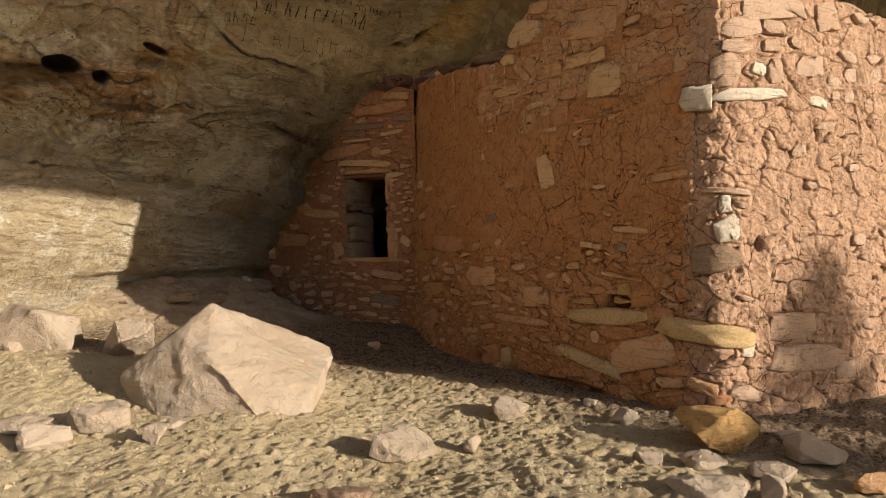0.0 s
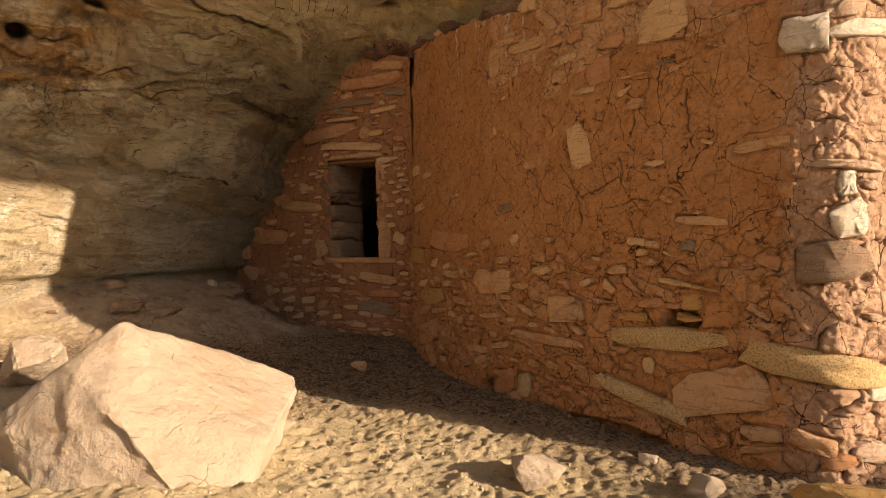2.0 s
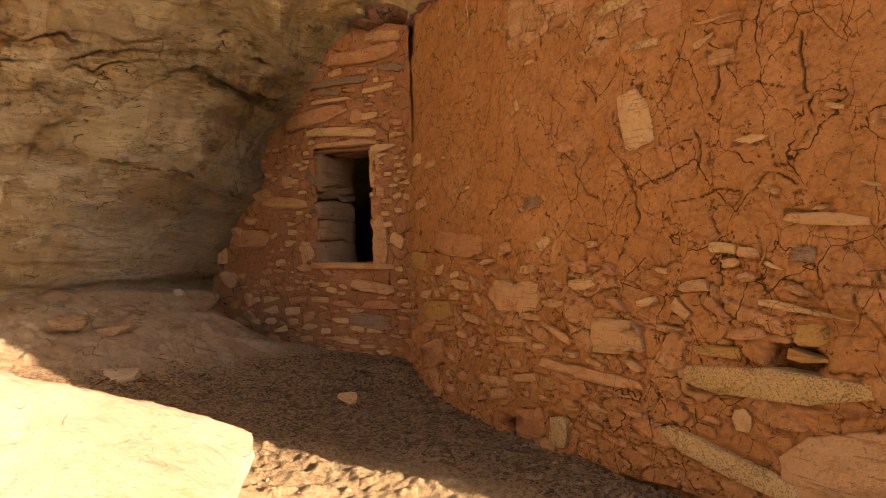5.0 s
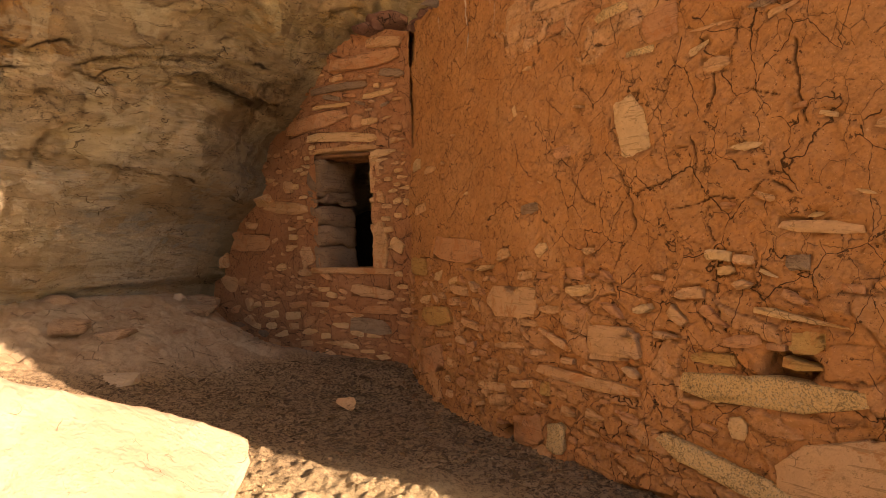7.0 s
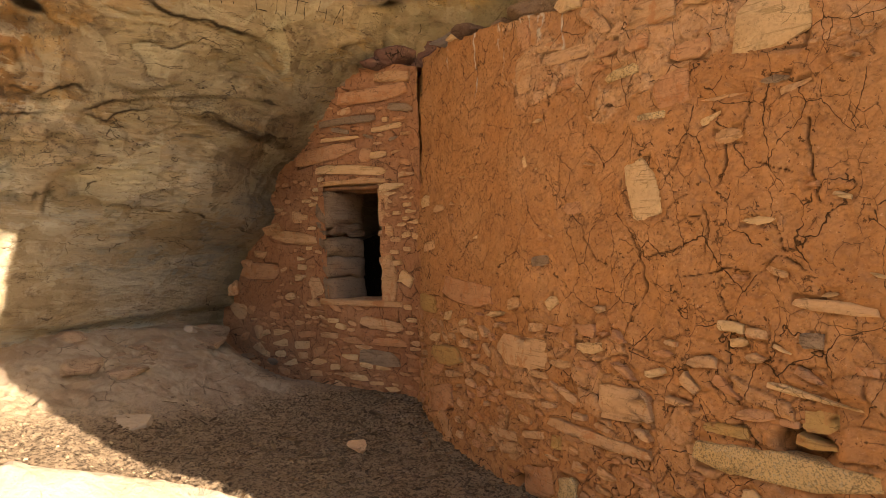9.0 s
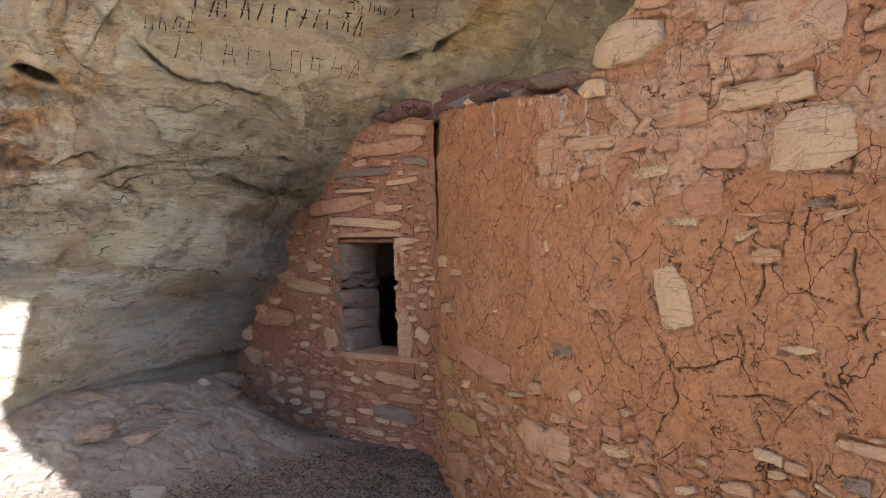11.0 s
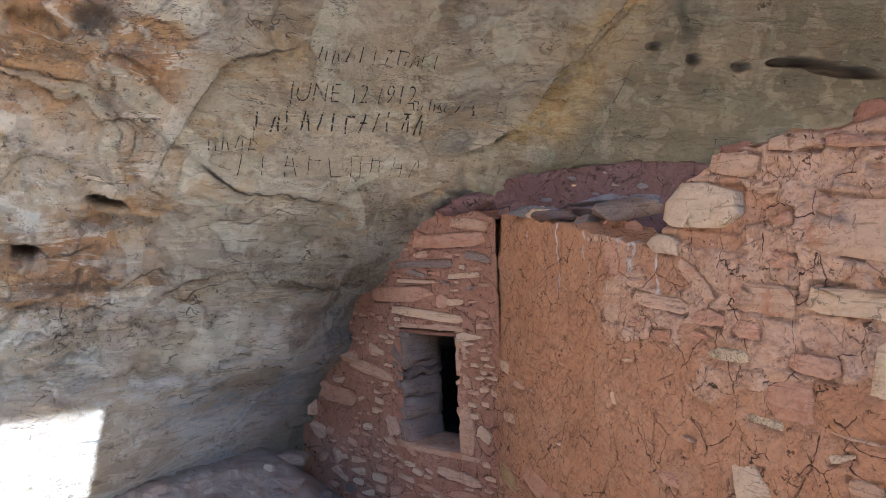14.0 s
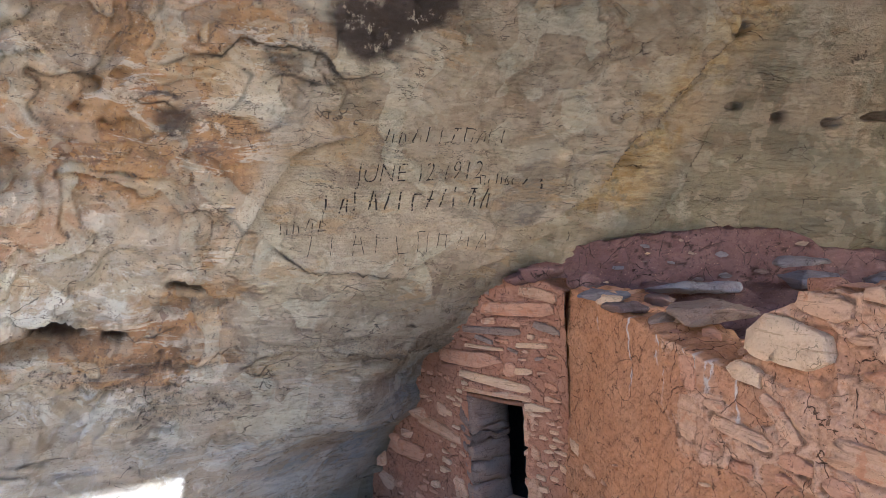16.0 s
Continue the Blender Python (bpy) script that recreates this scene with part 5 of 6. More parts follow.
def wall_mesh(name, s, top, low, rows, place, relief, stones, holes=(), thick=0.36, opening=None):
    n_s = len(s)
    tops = top(s) + 0.012 * vnoise(np.stack([s / 0.05, 0 * s, 0 * s], -1), 3)
    v = np.linspace(0, 1, rows)
    S = np.repeat(s[:, None], rows, 1)
    Z = low + v[None, :] * (tops[:, None] - low)
    fs, fz_ = S.ravel(), Z.ravel()
    out, deep = relief(fs, fz_)
    joint, dirt, cap_ = stone_relief(fs, fz_, stones, None)
    out, deep = np.minimum(out + joint, cap_), np.maximum(deep, dirt)
    for h in holes:
        d = hollow(fs, fz_, *h)
        out = out + d
        # colour darkens with the hole's depth, standing in for its shade
        deep = np.clip(deep - d / 0.08, 0, 1)
    face = place(fs, fz_, out).reshape(n_s, rows, 3)
    t = np.linspace(0, 1, 9)[1:]
    S2 = np.repeat(s[:, None], len(t), 1)
    pt = np.stack([S2.ravel(), np.repeat(t[None, :], n_s, 0).ravel() * thick, 0 * S2.ravel()], -1)
    cap_z = np.repeat(tops[:, None], len(t), 1).ravel() + 0.03 * fbm(pt, 0.12, 3, 77) + 0.01
    edge_out = np.repeat(out.reshape(n_s, rows)[:, -1:], len(t), 1).ravel()
    cap = place(S2.ravel(), cap_z, edge_out * (1 - pt[:, 1] / thick) - pt[:, 1]).reshape(n_s, len(t), 3)
    inner_z = np.stack([np.full(n_s, 1.6), np.full(n_s, low)], 1)
    inner = place(np.repeat(s[:, None], 2, 1).ravel(), inner_z.ravel(), np.full(2 * n_s, -thick)).reshape(n_s, 2, 3)
    whole = np.concatenate([face, cap, inner], 1)
    keep = np.ones((n_s - 1, whole.shape[1] - 1), bool)
    if opening:
        mid_s, mid_z = (S[:-1, :-1] + S[1:, 1:]) / 2, (Z[:-1, :-1] + Z[1:, 1:]) / 2
        keep[:, :rows - 1] &= ~opening(mid_s, mid_z)
        keep[:, rows + len(t) - 1:] &= ~((s[:-1] > 0.40) & (s[:-1] < 1.1))[:, None]
    m = mesh_of(name, whole.reshape(-1, 3), grid_quads(n_s, whole.shape[1], keep))
    white = np.zeros(whole.shape[:2])
    dk = np.zeros(whole.shape[:2])
    dk[:, :rows] = deep.reshape(n_s, rows)
    return m, S, Z, white, dk


tower_s = steps((-0.19, 3.7, FINE * 0.005), (3.7, 5.3, FINE * 0.007), (5.3, 9.6, 0.06))
TOWER_FACE = face_of(TOWER, 0.0)
m, S, Z, white, dk = wall_mesh("wall_tower", tower_s, tower_top, -0.25, int(540 / FINE), TOWER_FACE, tower_relief, TOWER_STONES,
                               [(2.98, 0.52, 0.10, 0.07, 0.07), (1.60, -0.02, 0.09, 0.06, 0.10), (3.86, 0.88, 0.03, 0.05, 0.04), (2.6, -0.06, 0.35, 0.05, 0.05)])
n_r = S.shape[1]
for s0, z0, z1, wide in ((1.14, 2.02, 2.45, 0.008), (1.42, 2.20, 2.38, 0.018), (1.46, 2.08, 2.2, 0.006), (1.62, 2.25, 2.34, 0.010), (1.70, 2.2, 2.3, 0.012), (1.78, 2.12, 2.28, 0.03), (1.93, 2.02, 2.25, 0.010), (0.75, 2.3, 2.46, 0.012)):
    wob = 0.010 * vnoise(np.stack([Z.ravel() / 0.05, 0 * Z.ravel(), s0 + 0 * Z.ravel()], -1), 2).reshape(S.shape)
    fleck = vnoise(np.stack([S.ravel() / 0.012, 0 * S.ravel(), Z.ravel() / 0.03], -1), 4).reshape(S.shape)
    white[:, :n_r] += ss(wide, wide * 0.4, np.abs(S - s0 + wob)) * ss(z0 - 0.05, z0 + 0.1, Z) * ss(z1 + 0.02, z1 - 0.02, Z) * ss(-0.3, 0.2, fleck)
float_layer(m, "white", np.clip(white, 0, 1))
float_layer(m, "deep", dk)
# where the sunlit flank's paler colour is painted, from the corner on
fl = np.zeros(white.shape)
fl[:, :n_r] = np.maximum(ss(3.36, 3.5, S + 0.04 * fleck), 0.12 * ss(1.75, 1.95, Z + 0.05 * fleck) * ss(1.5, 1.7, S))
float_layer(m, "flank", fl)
pl = np.zeros(white.shape)
pl[:, :n_r] = PLATE["tower"].reshape(S.shape)
float_layer(m, "plate", pl)
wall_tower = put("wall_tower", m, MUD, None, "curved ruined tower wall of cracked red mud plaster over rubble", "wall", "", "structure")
for o in TOWER_STONES:
    lay_stone(o, TOWER_FACE, rng, wall_tower)

# the doorway wall, set back against the cliff
DOOR = (0.50, 0.97, 0.76, 1.64)
DOOR_STONES = masonry(STONES_DOORWALL + STONES_DOORWALL_B + STONES_DOORWALL_C + STONES_DOORWALL_D + STONES_DOORWALL_E + STONES_DOORWALL_F)


def by_door(s, z, l, h):
    return DOOR[0] - 0.05 - l / 2 < s < DOOR[1] + 0.08 + l / 2 and DOOR[2] - 0.04 - h / 2 < z < DOOR[3] + 0.04 + h / 2


scatter(rng, DOOR_STONES, 60, (0.17, 2.1), (0.06, 0.72), (0.06, 0.17), (0.2, 0.45), (3, 10), "trrtr", 1.1, (0.003, 0.009), by_door)
scatter(rng, DOOR_STONES, 22, (0.16, 0.48), (0.70, 1.75), (0.04, 0.09), (0.25, 0.5), (-3, 12), "trtr", 1.2, (0.003, 0.009), by_door)
scatter(rng, DOOR_STONES, 22, (1.0, 1.8), (0.70, 1.75), (0.04, 0.10), (0.3, 0.6), (-3, 14), "trr", 1.2, (0.003, 0.009), by_door)
scatter(rng, DOOR_STONES, 26, (0.2, 1.2), (1.75, 2.45), (0.06, 0.18), (0.2, 0.4), (-3, 7), "rrtrg", 1.1, (0.003, 0.010), by_door)


def door_relief(s, z):
    p = np.stack([s, 5 + 0 * s, z], -1)
    e, w = cells(p[:, 0] / 0.09, p[:, 2] / 0.06, 14)
    out = 0.018 * fbm(p, 0.5, 3, 303) + 0.008 * fbm(p, 0.08, 4, 304) + 0.008 * np.clip(e * 2.5, 0, 1) * w + 0.003 * fbm(p, 0.02, 2, 305)
    e2, _ = cells(p[:, 0] / 0.17 + 0.2 * vnoise(p / 0.1, 1), p[:, 2] / 0.2 + 0.2 * vnoise(p / 0.1, 2), 15)
    crack = ss(0.05, 0.01, e2) * ss(-0.1, 0.2, fbm(p, 0.4, 2, 306))
    return out - 0.010 * crack, crack


door_s = steps((0.055, 1.8, FINE * 0.008), (1.8, 2.75, FINE * 0.014))
DOOR_FACE = face_of(DOORWALL, -0.06)
m, S, Z, white, dk = wall_mesh("wall_doorway", door_s, door_top, 0.0, int(320 / FINE), DOOR_FACE, door_relief, DOOR_STONES, (), 0.36,
                               lambda s, z: (s > DOOR[0] - 0.03) & (s < DOOR[1] + 0.03) & (z > DOOR[2] - 0.02) & (z < DOOR[3] + 0.03))
float_layer(m, "white", white)
float_layer(m, "deep", dk)
wall_doorway = put("wall_doorway", m, MUD_ROUGH, None, "low masonry wall of small sandstone chips in red mud with a doorway", "wall", "", "structure")
for o in DOOR_STONES:
    lay_stone(o, DOOR_FACE, rng, wall_doorway)


def block(name, place, s0, s1, z0, z1, d0, d1, material, parent, seed, round_=0.18, wob=0.008, label=""):
    """A squared block with worn edges, set in a wall: along, up, and out before the face."""
    bm = bmesh.new()
    bmesh.ops.create_cube(bm, size=2)
    bmesh.ops.subdivide_edges(bm, edges=bm.edges[:], cuts=4, use_grid_fill=True)
    c = np.array([v.co[:] for v in bm.verts])
    half = np.array([(s1 - s0) / 2, (d1 - d0) / 2, (z1 - z0) / 2])
    r = round_ * half.min()
    core = np.sign(c) * np.minimum(np.abs(c) * half, half - r)
    away = c * half - core
    q = core + away / np.maximum(np.linalg.norm(away, axis=1, keepdims=True), 1e-9) * r * (np.linalg.norm(away, axis=1, keepdims=True) > 1e-7)
    q += wob * np.stack([fbm(q + 3 * k, 0.09, 3, seed + 10 * k) for k in range(3)], -1)
    p = place((s0 + s1) / 2 + q[:, 0], (z0 + z1) / 2 + q[:, 2], (d0 + d1) / 2 + q[:, 1])
    for v, x in zip(bm.verts, p):
        v.co = x
    bmesh.ops.recalc_face_normals(bm, faces=bm.faces[:])
    for f in bm.faces:
        f.smooth = True
    me = bpy.data.meshes.new(name)
    bm.to_mesh(me)
    bm.free()
    return put(name, me, material, parent, label)


def hull_rock(points, seed, cuts=3, rough=0.012, fine=0.004, crease=0.5, undercut=None):
    """A broken rock: the hull of a few corners, cut finer, its faces worn and chipped but its edges kept."""
    bm = bmesh.new()
    for p in points:
        bm.verts.new(p)
    got = bmesh.ops.convex_hull(bm, input=bm.verts[:])
    bmesh.ops.delete(bm, geom=[v for v in bm.verts if not v.link_faces], context="VERTS")
    bmesh.ops.bevel(bm, geom=bm.edges[:], offset=0.02 * crease, segments=1, affect="EDGES", clamp_overlap=True)
    bmesh.ops.triangulate(bm, faces=bm.faces[:])
    for _ in range(cuts):
        long_ = [e for e in bm.edges if e.calc_length() > 0.02]
        if len(bm.verts) > 14000 or not long_:
            break
        bmesh.ops.subdivide_edges(bm, edges=long_, cuts=1)
        bmesh.ops.triangulate(bm, faces=[f for f in bm.faces if len(f.verts) > 3])
    bm.normal_update()
    c = np.array([v.co[:] for v in bm.verts])
    nn = np.array([v.normal[:] for v in bm.verts])
    size = np.ptp(c, axis=0).max()
    d = rough * fbm(c, 0.30 * size, 4, seed) + 0.6 * rough * ridged(c, 0.16 * size, 3, seed + 5) + fine * fbm(c, 0.05 * size, 3, seed + 9)
    # flakes: thin plates broken away
    e, w = cells(c[:, 0] / (0.33 * size) + c[:, 2] / (0.5 * size), c[:, 1] / (0.33 * size) - c[:, 2] / (0.45 * size), seed)
    d += 0.8 * rough * (w - 0.5) * np.clip(e * 8, 0, 1)
    c = c + nn * d[:, None]
    if undercut is not None:
        c = undercut(c)
    for v, p in zip(bm.verts, c):
        v.co = p
    bm.normal_update()
    for f in bm.faces:
        f.smooth = True
    for e_ in bm.edges:
        e_.smooth = e_.calc_face_angle(0.0) < 0.38
    me = bpy.data.meshes.new("rock")
    bm.to_mesh(me)
    bm.free()
    return me


def rock_corners(r, w, d, h, n=16):
    """Corners of a squat, squared rock that stands on z = 0."""
    out = []
    for _ in range(n):
        v = Vector((r.gauss(0, 1), r.gauss(0, 1), r.gauss(0, 1))).normalized()
        m = max(abs(v.x), abs(v.y), abs(v.z))
        v = v * (0.55 + 0.45 / m * 0.9)
        out.append((v.x * w * 0.5, v.y * d * 0.5, (v.z * 0.5 + 0.42) * h))
    return out


# the doorway: stacked jamb stones, a sill slab, wooden lintel sticks
zj = [0.74, 0.93, 1.10, 1.27, 1.32, 1.37, 1.66]
for k in range(6):
    # this jamb is darker: the opening's shade and soot are in its colour
    block("jamb_stone", DOOR_FACE, DOOR[1] - 0.02 - 0.02 * (k % 2), DOOR[1] + 0.09 + 0.03 * (k % 3), zj[k], zj[k + 1] - 0.004, -0.40, 0.012 - 0.01 * (k % 2), STONES["j"], wall_doorway, k, 0.5, 0.055)
    block("jamb_stone", DOOR_FACE, DOOR[0] - 0.10, DOOR[0] + 0.012 * (k % 2), zj[k], zj[k + 1] - 0.003, -0.40, 0.004, STONES["t"] if k % 2 else STONES["r"], wall_doorway, 20 + k, 0.2, 0.030)
block("sill_slab", DOOR_FACE, 0.30, 1.10, 0.715, 0.765, -0.42, 0.022, STONES["t"], wall_doorway, 51, 0.3, 0.012)
block("lintel_slab", DOOR_FACE, 0.42, 1.05, 1.66, 1.70, -0.40, 0.016, STONES["t"], wall_doorway, 52, 0.3, 0.010)
for k in range(5):
    block("lintel_stick", DOOR_FACE, 0.38, 1.06, 1.618 + 0.006 * (k % 2), 1.652, -0.05 - 0.075 * k, 0.0 - 0.075 * k, WOOD, wall_doorway, 60 + k, 0.9, 0.010)

# broken stones where the doorway wall meets the cliff
r = random.Random(31)
for s_, z_, w_ in ((1.66, 1.52, 0.16), (1.74, 1.30, 0.26), (1.93, 1.12, 0.18), (2.16, 0.98, 0.22), (2.34, 0.76, 0.26), (2.30, 0.55, 0.24), (2.12, 0.60, 0.16), (2.05, 0.40, 0.24), (2.02, 0.24, 0.22), (1.84, 0.16, 0.18), (2.22, 0.34, 0.20)):
    q_ = DOOR_FACE(np.array([s_]), np.array([z_]), np.array([0.015]))[0]
    me = hull_rock(rock_corners(r, w_, w_ * 0.6, w_ * r.uniform(0.4, 0.7), 12), 700 + int(s_ * 50), 2, 0.03 * w_, 0.012 * w_, 0.3)
    ob = put("edge_stone", me, STONES[r.choice("rtrj")], wall_doorway)
    ob.matrix_basis = pose(q_[0], q_[1], q_[2] - 0.03, r.uniform(-12, 12), r.uniform(-15, 15), -45 + r.uniform(-20, 20))

# the small room behind the doorway, coloured near black to give the opening its dark
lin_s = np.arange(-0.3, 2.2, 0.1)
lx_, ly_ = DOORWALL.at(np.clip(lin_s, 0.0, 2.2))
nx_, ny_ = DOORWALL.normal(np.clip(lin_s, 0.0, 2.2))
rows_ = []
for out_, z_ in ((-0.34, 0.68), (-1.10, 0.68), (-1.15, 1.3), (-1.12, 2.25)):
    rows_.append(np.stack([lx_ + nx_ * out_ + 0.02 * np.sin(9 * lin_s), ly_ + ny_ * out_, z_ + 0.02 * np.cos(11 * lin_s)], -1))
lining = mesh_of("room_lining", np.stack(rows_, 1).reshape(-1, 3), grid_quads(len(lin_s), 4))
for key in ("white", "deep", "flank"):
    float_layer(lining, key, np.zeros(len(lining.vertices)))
put("wall_inner", lining, BLACK_LINING, None, "soot-blackened floor and back wall of the small room", "wall", "", "structure")

# ---- loose things: the boulder, rocks, slabs ----
BOULDER_CORNERS = [(-1.72, 3.57, -0.05), (-1.41, 3.33, -0.06), (-1.10, 3.29, -0.06), (-0.78, 3.25, -0.13), (-0.66, 3.44, -0.13), (-1.74, 3.55, 0.15),
                   (-1.60, 3.46, 0.14), (-1.15, 3.36, 0.265), (-0.64, 3.60, 0.07), (-0.68, 3.85, -0.1), (-0.66, 4.13, 0.15), (-0.70, 4.25, 0.19),
                   (-0.92, 4.12, 0.315), (-1.28, 3.72, 0.54), (-1.40, 3.52, 0.40), (-1.60, 3.85, 0.22), (-1.62, 3.75, 0.0), (-1.2, 4.35, 0.22), (-1.0, 4.35, 0.05)]


def broken_front(c):
    """The boulder's lower front is a rougher break below a crease."""
    edge_z = np.interp(c[:, 0], [-1.75, -1.55, -1.15, -0.82, -0.75], [0.10, 0.15, 0.25, -0.03, -0.1]) + 0.02 * fbm(c, 0.15, 3, 5)
    low_ = ss(0.0, 0.045, edge_z - c[:, 2]) * ss(3.75, 3.55, c[:, 1])
    out = c.copy()
    out[:, 1] += low_ * (0.030 + 0.016 * fbm(c * (1, 1, 2), 0.12, 4, 6, 0.6))
    return out


boulder = put("boulder", hull_rock(BOULDER_CORNERS, 3, 6, 0.014, 0.004, 0.5, broken_front), BOULDER, None, "large angular pale sandstone boulder lying on the sunlit earth", "boulder")


def loose_rock(x, y, w, d, h, turn, seed, label, name="rock", material=None, group="loose rocks", z=None, sink=0.12):
    me = hull_rock(rock_corners(random.Random(seed), w, d, h), seed, 3 if w > 0.12 else 2, 0.026 * w, 0.010 * w, min(1.0, w * 3))
    ob = put(name, me, material or BOULDER, None, label, "rock", group)
    ob.matrix_basis = pose(x, y, (land(x, y) if z is None else z) - sink * h, 0, 0, turn)
    return ob


# along, away, width, depth, height, turn
loose_rock(-2.82, 4.45, 0.60, 0.50, 0.46, 10, 100, "rounded pale sandstone rock on sunlit earth")
loose_rock(-2.11, 4.36, 0.40, 0.34, 0.36, 30, 101, "pale sandstone rock behind the boulder")
loose_rock(-1.60, 3.14, 0.34, 0.26, 0.15, 15, 102, 'flat pale rock beside the boulder')
loose_rock(-1.64, 2.78, 0.22, 0.17, 0.14, 40, 103, 'low pale rock in the sun')
loose_rock(-1.86, 2.94, 0.28, 0.21, 0.08, 0, 104, 'flat slab of pale sandstone half buried')
loose_rock(-1.22, 2.93, 0.13, 0.10, 0.11, 20, 105, 'small wedge of pale sandstone')
loose_rock(-1.22, 3.12, 0.15, 0.11, 0.07, 60, 106, "small pale stone at the boulder's foot")
loose_rock(-0.10, 2.98, 0.38, 0.24, 0.15, 5, 107, 'squared tan stone on sunlit earth')
loose_rock(0.22, 3.06, 0.11, 0.08, 0.09, 50, 108, 'small pinkish white stone on earth')
loose_rock(0.44, 3.62, 0.25, 0.19, 0.15, 20, 109, 'tan stone on the shaded path')
loose_rock(1.05, 3.51, 0.19, 0.14, 0.10, 35, 110, 'rounded tan stone near the wall')
loose_rock(1.40, 3.15, 0.40, 0.30, 0.27, 12, 111, 'large yellow-brown block in the shade', material=STONES["y"])
loose_rock(1.76, 2.95, 0.29, 0.22, 0.18, -20, 112, "tilted brown slab by the wall's foot")
loose_rock(1.21, 2.86, 0.22, 0.17, 0.10, 10, 113, 'tan stone in the shade')
loose_rock(1.10, 2.51, 0.35, 0.26, 0.11, 25, 114, 'pale sandstone rock in loose dust')
loose_rock(1.35, 2.52, 0.15, 0.11, 0.11, 70, 115, 'pale angular rock on bare earth')
loose_rock(-0.29, 2.46, 0.26, 0.19, 0.10, 0, 116, 'grey flat rock half sunk in earth', material=STONES["g"])
loose_rock(1.80, 3.27, 0.13, 0.10, 0.07, 0, 117, 'thin slab of tan sandstone')
loose_rock(-2.89, 4.31, 0.15, 0.11, 0.12, 0, 118, 'small pale rock on the earth')
loose_rock(1.46, 2.73, 0.21, 0.16, 0.08, 10, 119, 'flat brown rock in the shade')
loose_rock(1.79, 2.62, 0.18, 0.14, 0.09, 20, 120, 'brown rock beside the path', material=STONES["t"])
loose_rock(-2.50, 5.92, 0.36, 0.40, 0.13, 15, 121, 'flat reddish slab on the bank under the cliff', material=STONES["g"])
loose_rock(-2.22, 6.05, 0.30, 0.26, 0.09, 40, 131, 'thin pinkish slab on the bank', material=STONES["g"])
loose_rock(-2.75, 6.25, 0.22, 0.30, 0.08, 70, 132, 'pinkish plate of rock by the cliff', material=STONES["g"])
loose_rock(-1.95, 6.75, 0.36, 0.24, 0.10, -30, 133, 'reddish slab against the bank', material=STONES["g"])
loose_rock(-2.15, 7.25, 0.34, 0.24, 0.14, 20, 134, 'grey-pink slab at the foot of the cliff', material=STONES["g"])
loose_rock(-1.94, 5.55, 0.30, 0.23, 0.09, 5, 122, 'flat grey slab in the shade')
loose_rock(-2.14, 6.83, 0.12, 0.09, 0.08, 0, 123, 'pale stone on the bank')
loose_rock(-0.58, 5.56, 0.13, 0.10, 0.09, 20, 124, 'brown clod of earth', material=STONES["t"])
loose_rock(-0.73, 4.09, 0.18, 0.13, 0.08, 20, 125, 'small pale stone by the boulder')
loose_rock(0.94, 3.81, 0.11, 0.08, 0.06, 0, 126, 'small reddish stone by the wall')
loose_rock(0.99, 2.88, 0.15, 0.11, 0.08, 0, 127, 'flat tan stone in dust')

# flat stones scattered on the bank under the cliff
r = random.Random(207)
for k in range(16):
    w_ = r.uniform(0.07, 0.20)
    f_ = r.random()
    x_, y_ = -2.75 + 1.05 * f_ + r.uniform(-0.15, 0.15), 5.75 + 1.15 * f_ + r.uniform(-0.25, 0.25)
    loose_rock(x_, y_, w_, w_ * r.uniform(0.6, 0.9), w_ * r.uniform(0.25, 0.5), r.uniform(0, 180), 800 + k, "flat grey-pink stone on the shaded bank", material=STONES["j" if k % 3 else "g"], group="stones on the bank")

# ---- behind the tower: rubble fill over the lower room, a low rear wall, fallen slabs ----
def inside_walls(x, y):
    """How far a place in plan lies behind the two wall faces."""
    best = np.full(x.shape, 1e9)
    sign = np.ones(x.shape)
    for curve in (TOWER, DOORWALL):
        for (px, py), (nx, ny) in zip(curve.p[::4], curve.n[::4]):
            d = np.hypot(x - px, y - py)
            near_ = d < best
            best = np.where(near_, d, best)
            sign = np.where(near_, -np.sign((x - px) * nx + (y - py) * ny), sign)
    return best * sign


fx, fy = np.meshgrid(np.arange(-2.3, 3.1, 0.03), np.arange(3.5, 8.4, 0.03), indexing="ij")
depth = inside_walls(fx.ravel(), fy.ravel()).reshape(fx.shape)
pf = np.stack([fx.ravel(), fy.ravel(), 0 * fx.ravel()], -1)
fill_z = 2.20 + 0.30 * ss(5.0, 6.2, fy) + 0.07 * fbm(pf, 0.3, 4, 401).reshape(fx.shape) + 0.03 * ridged(pf, 0.12, 3, 402).reshape(fx.shape)
fill_z = np.minimum(fill_z, 2.32 + 0.5 * ss(0.3, 0.8, depth))
inside_ = (depth > 0.14) & (fx > -1.9)
keep_f = inside_[:-1, :-1] & inside_[1:, 1:] & inside_[1:, :-1] & inside_[:-1, 1:]
fill_mesh = mesh_of("rubble_fill", np.stack([fx, fy, fill_z], -1).reshape(-1, 3), grid_quads(*fx.shape, keep_f))
float_layer(fill_mesh, "white", np.zeros(fx.size))
float_layer(fill_mesh, "deep", np.zeros(fx.size))
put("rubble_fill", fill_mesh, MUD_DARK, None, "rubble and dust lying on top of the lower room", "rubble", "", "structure")

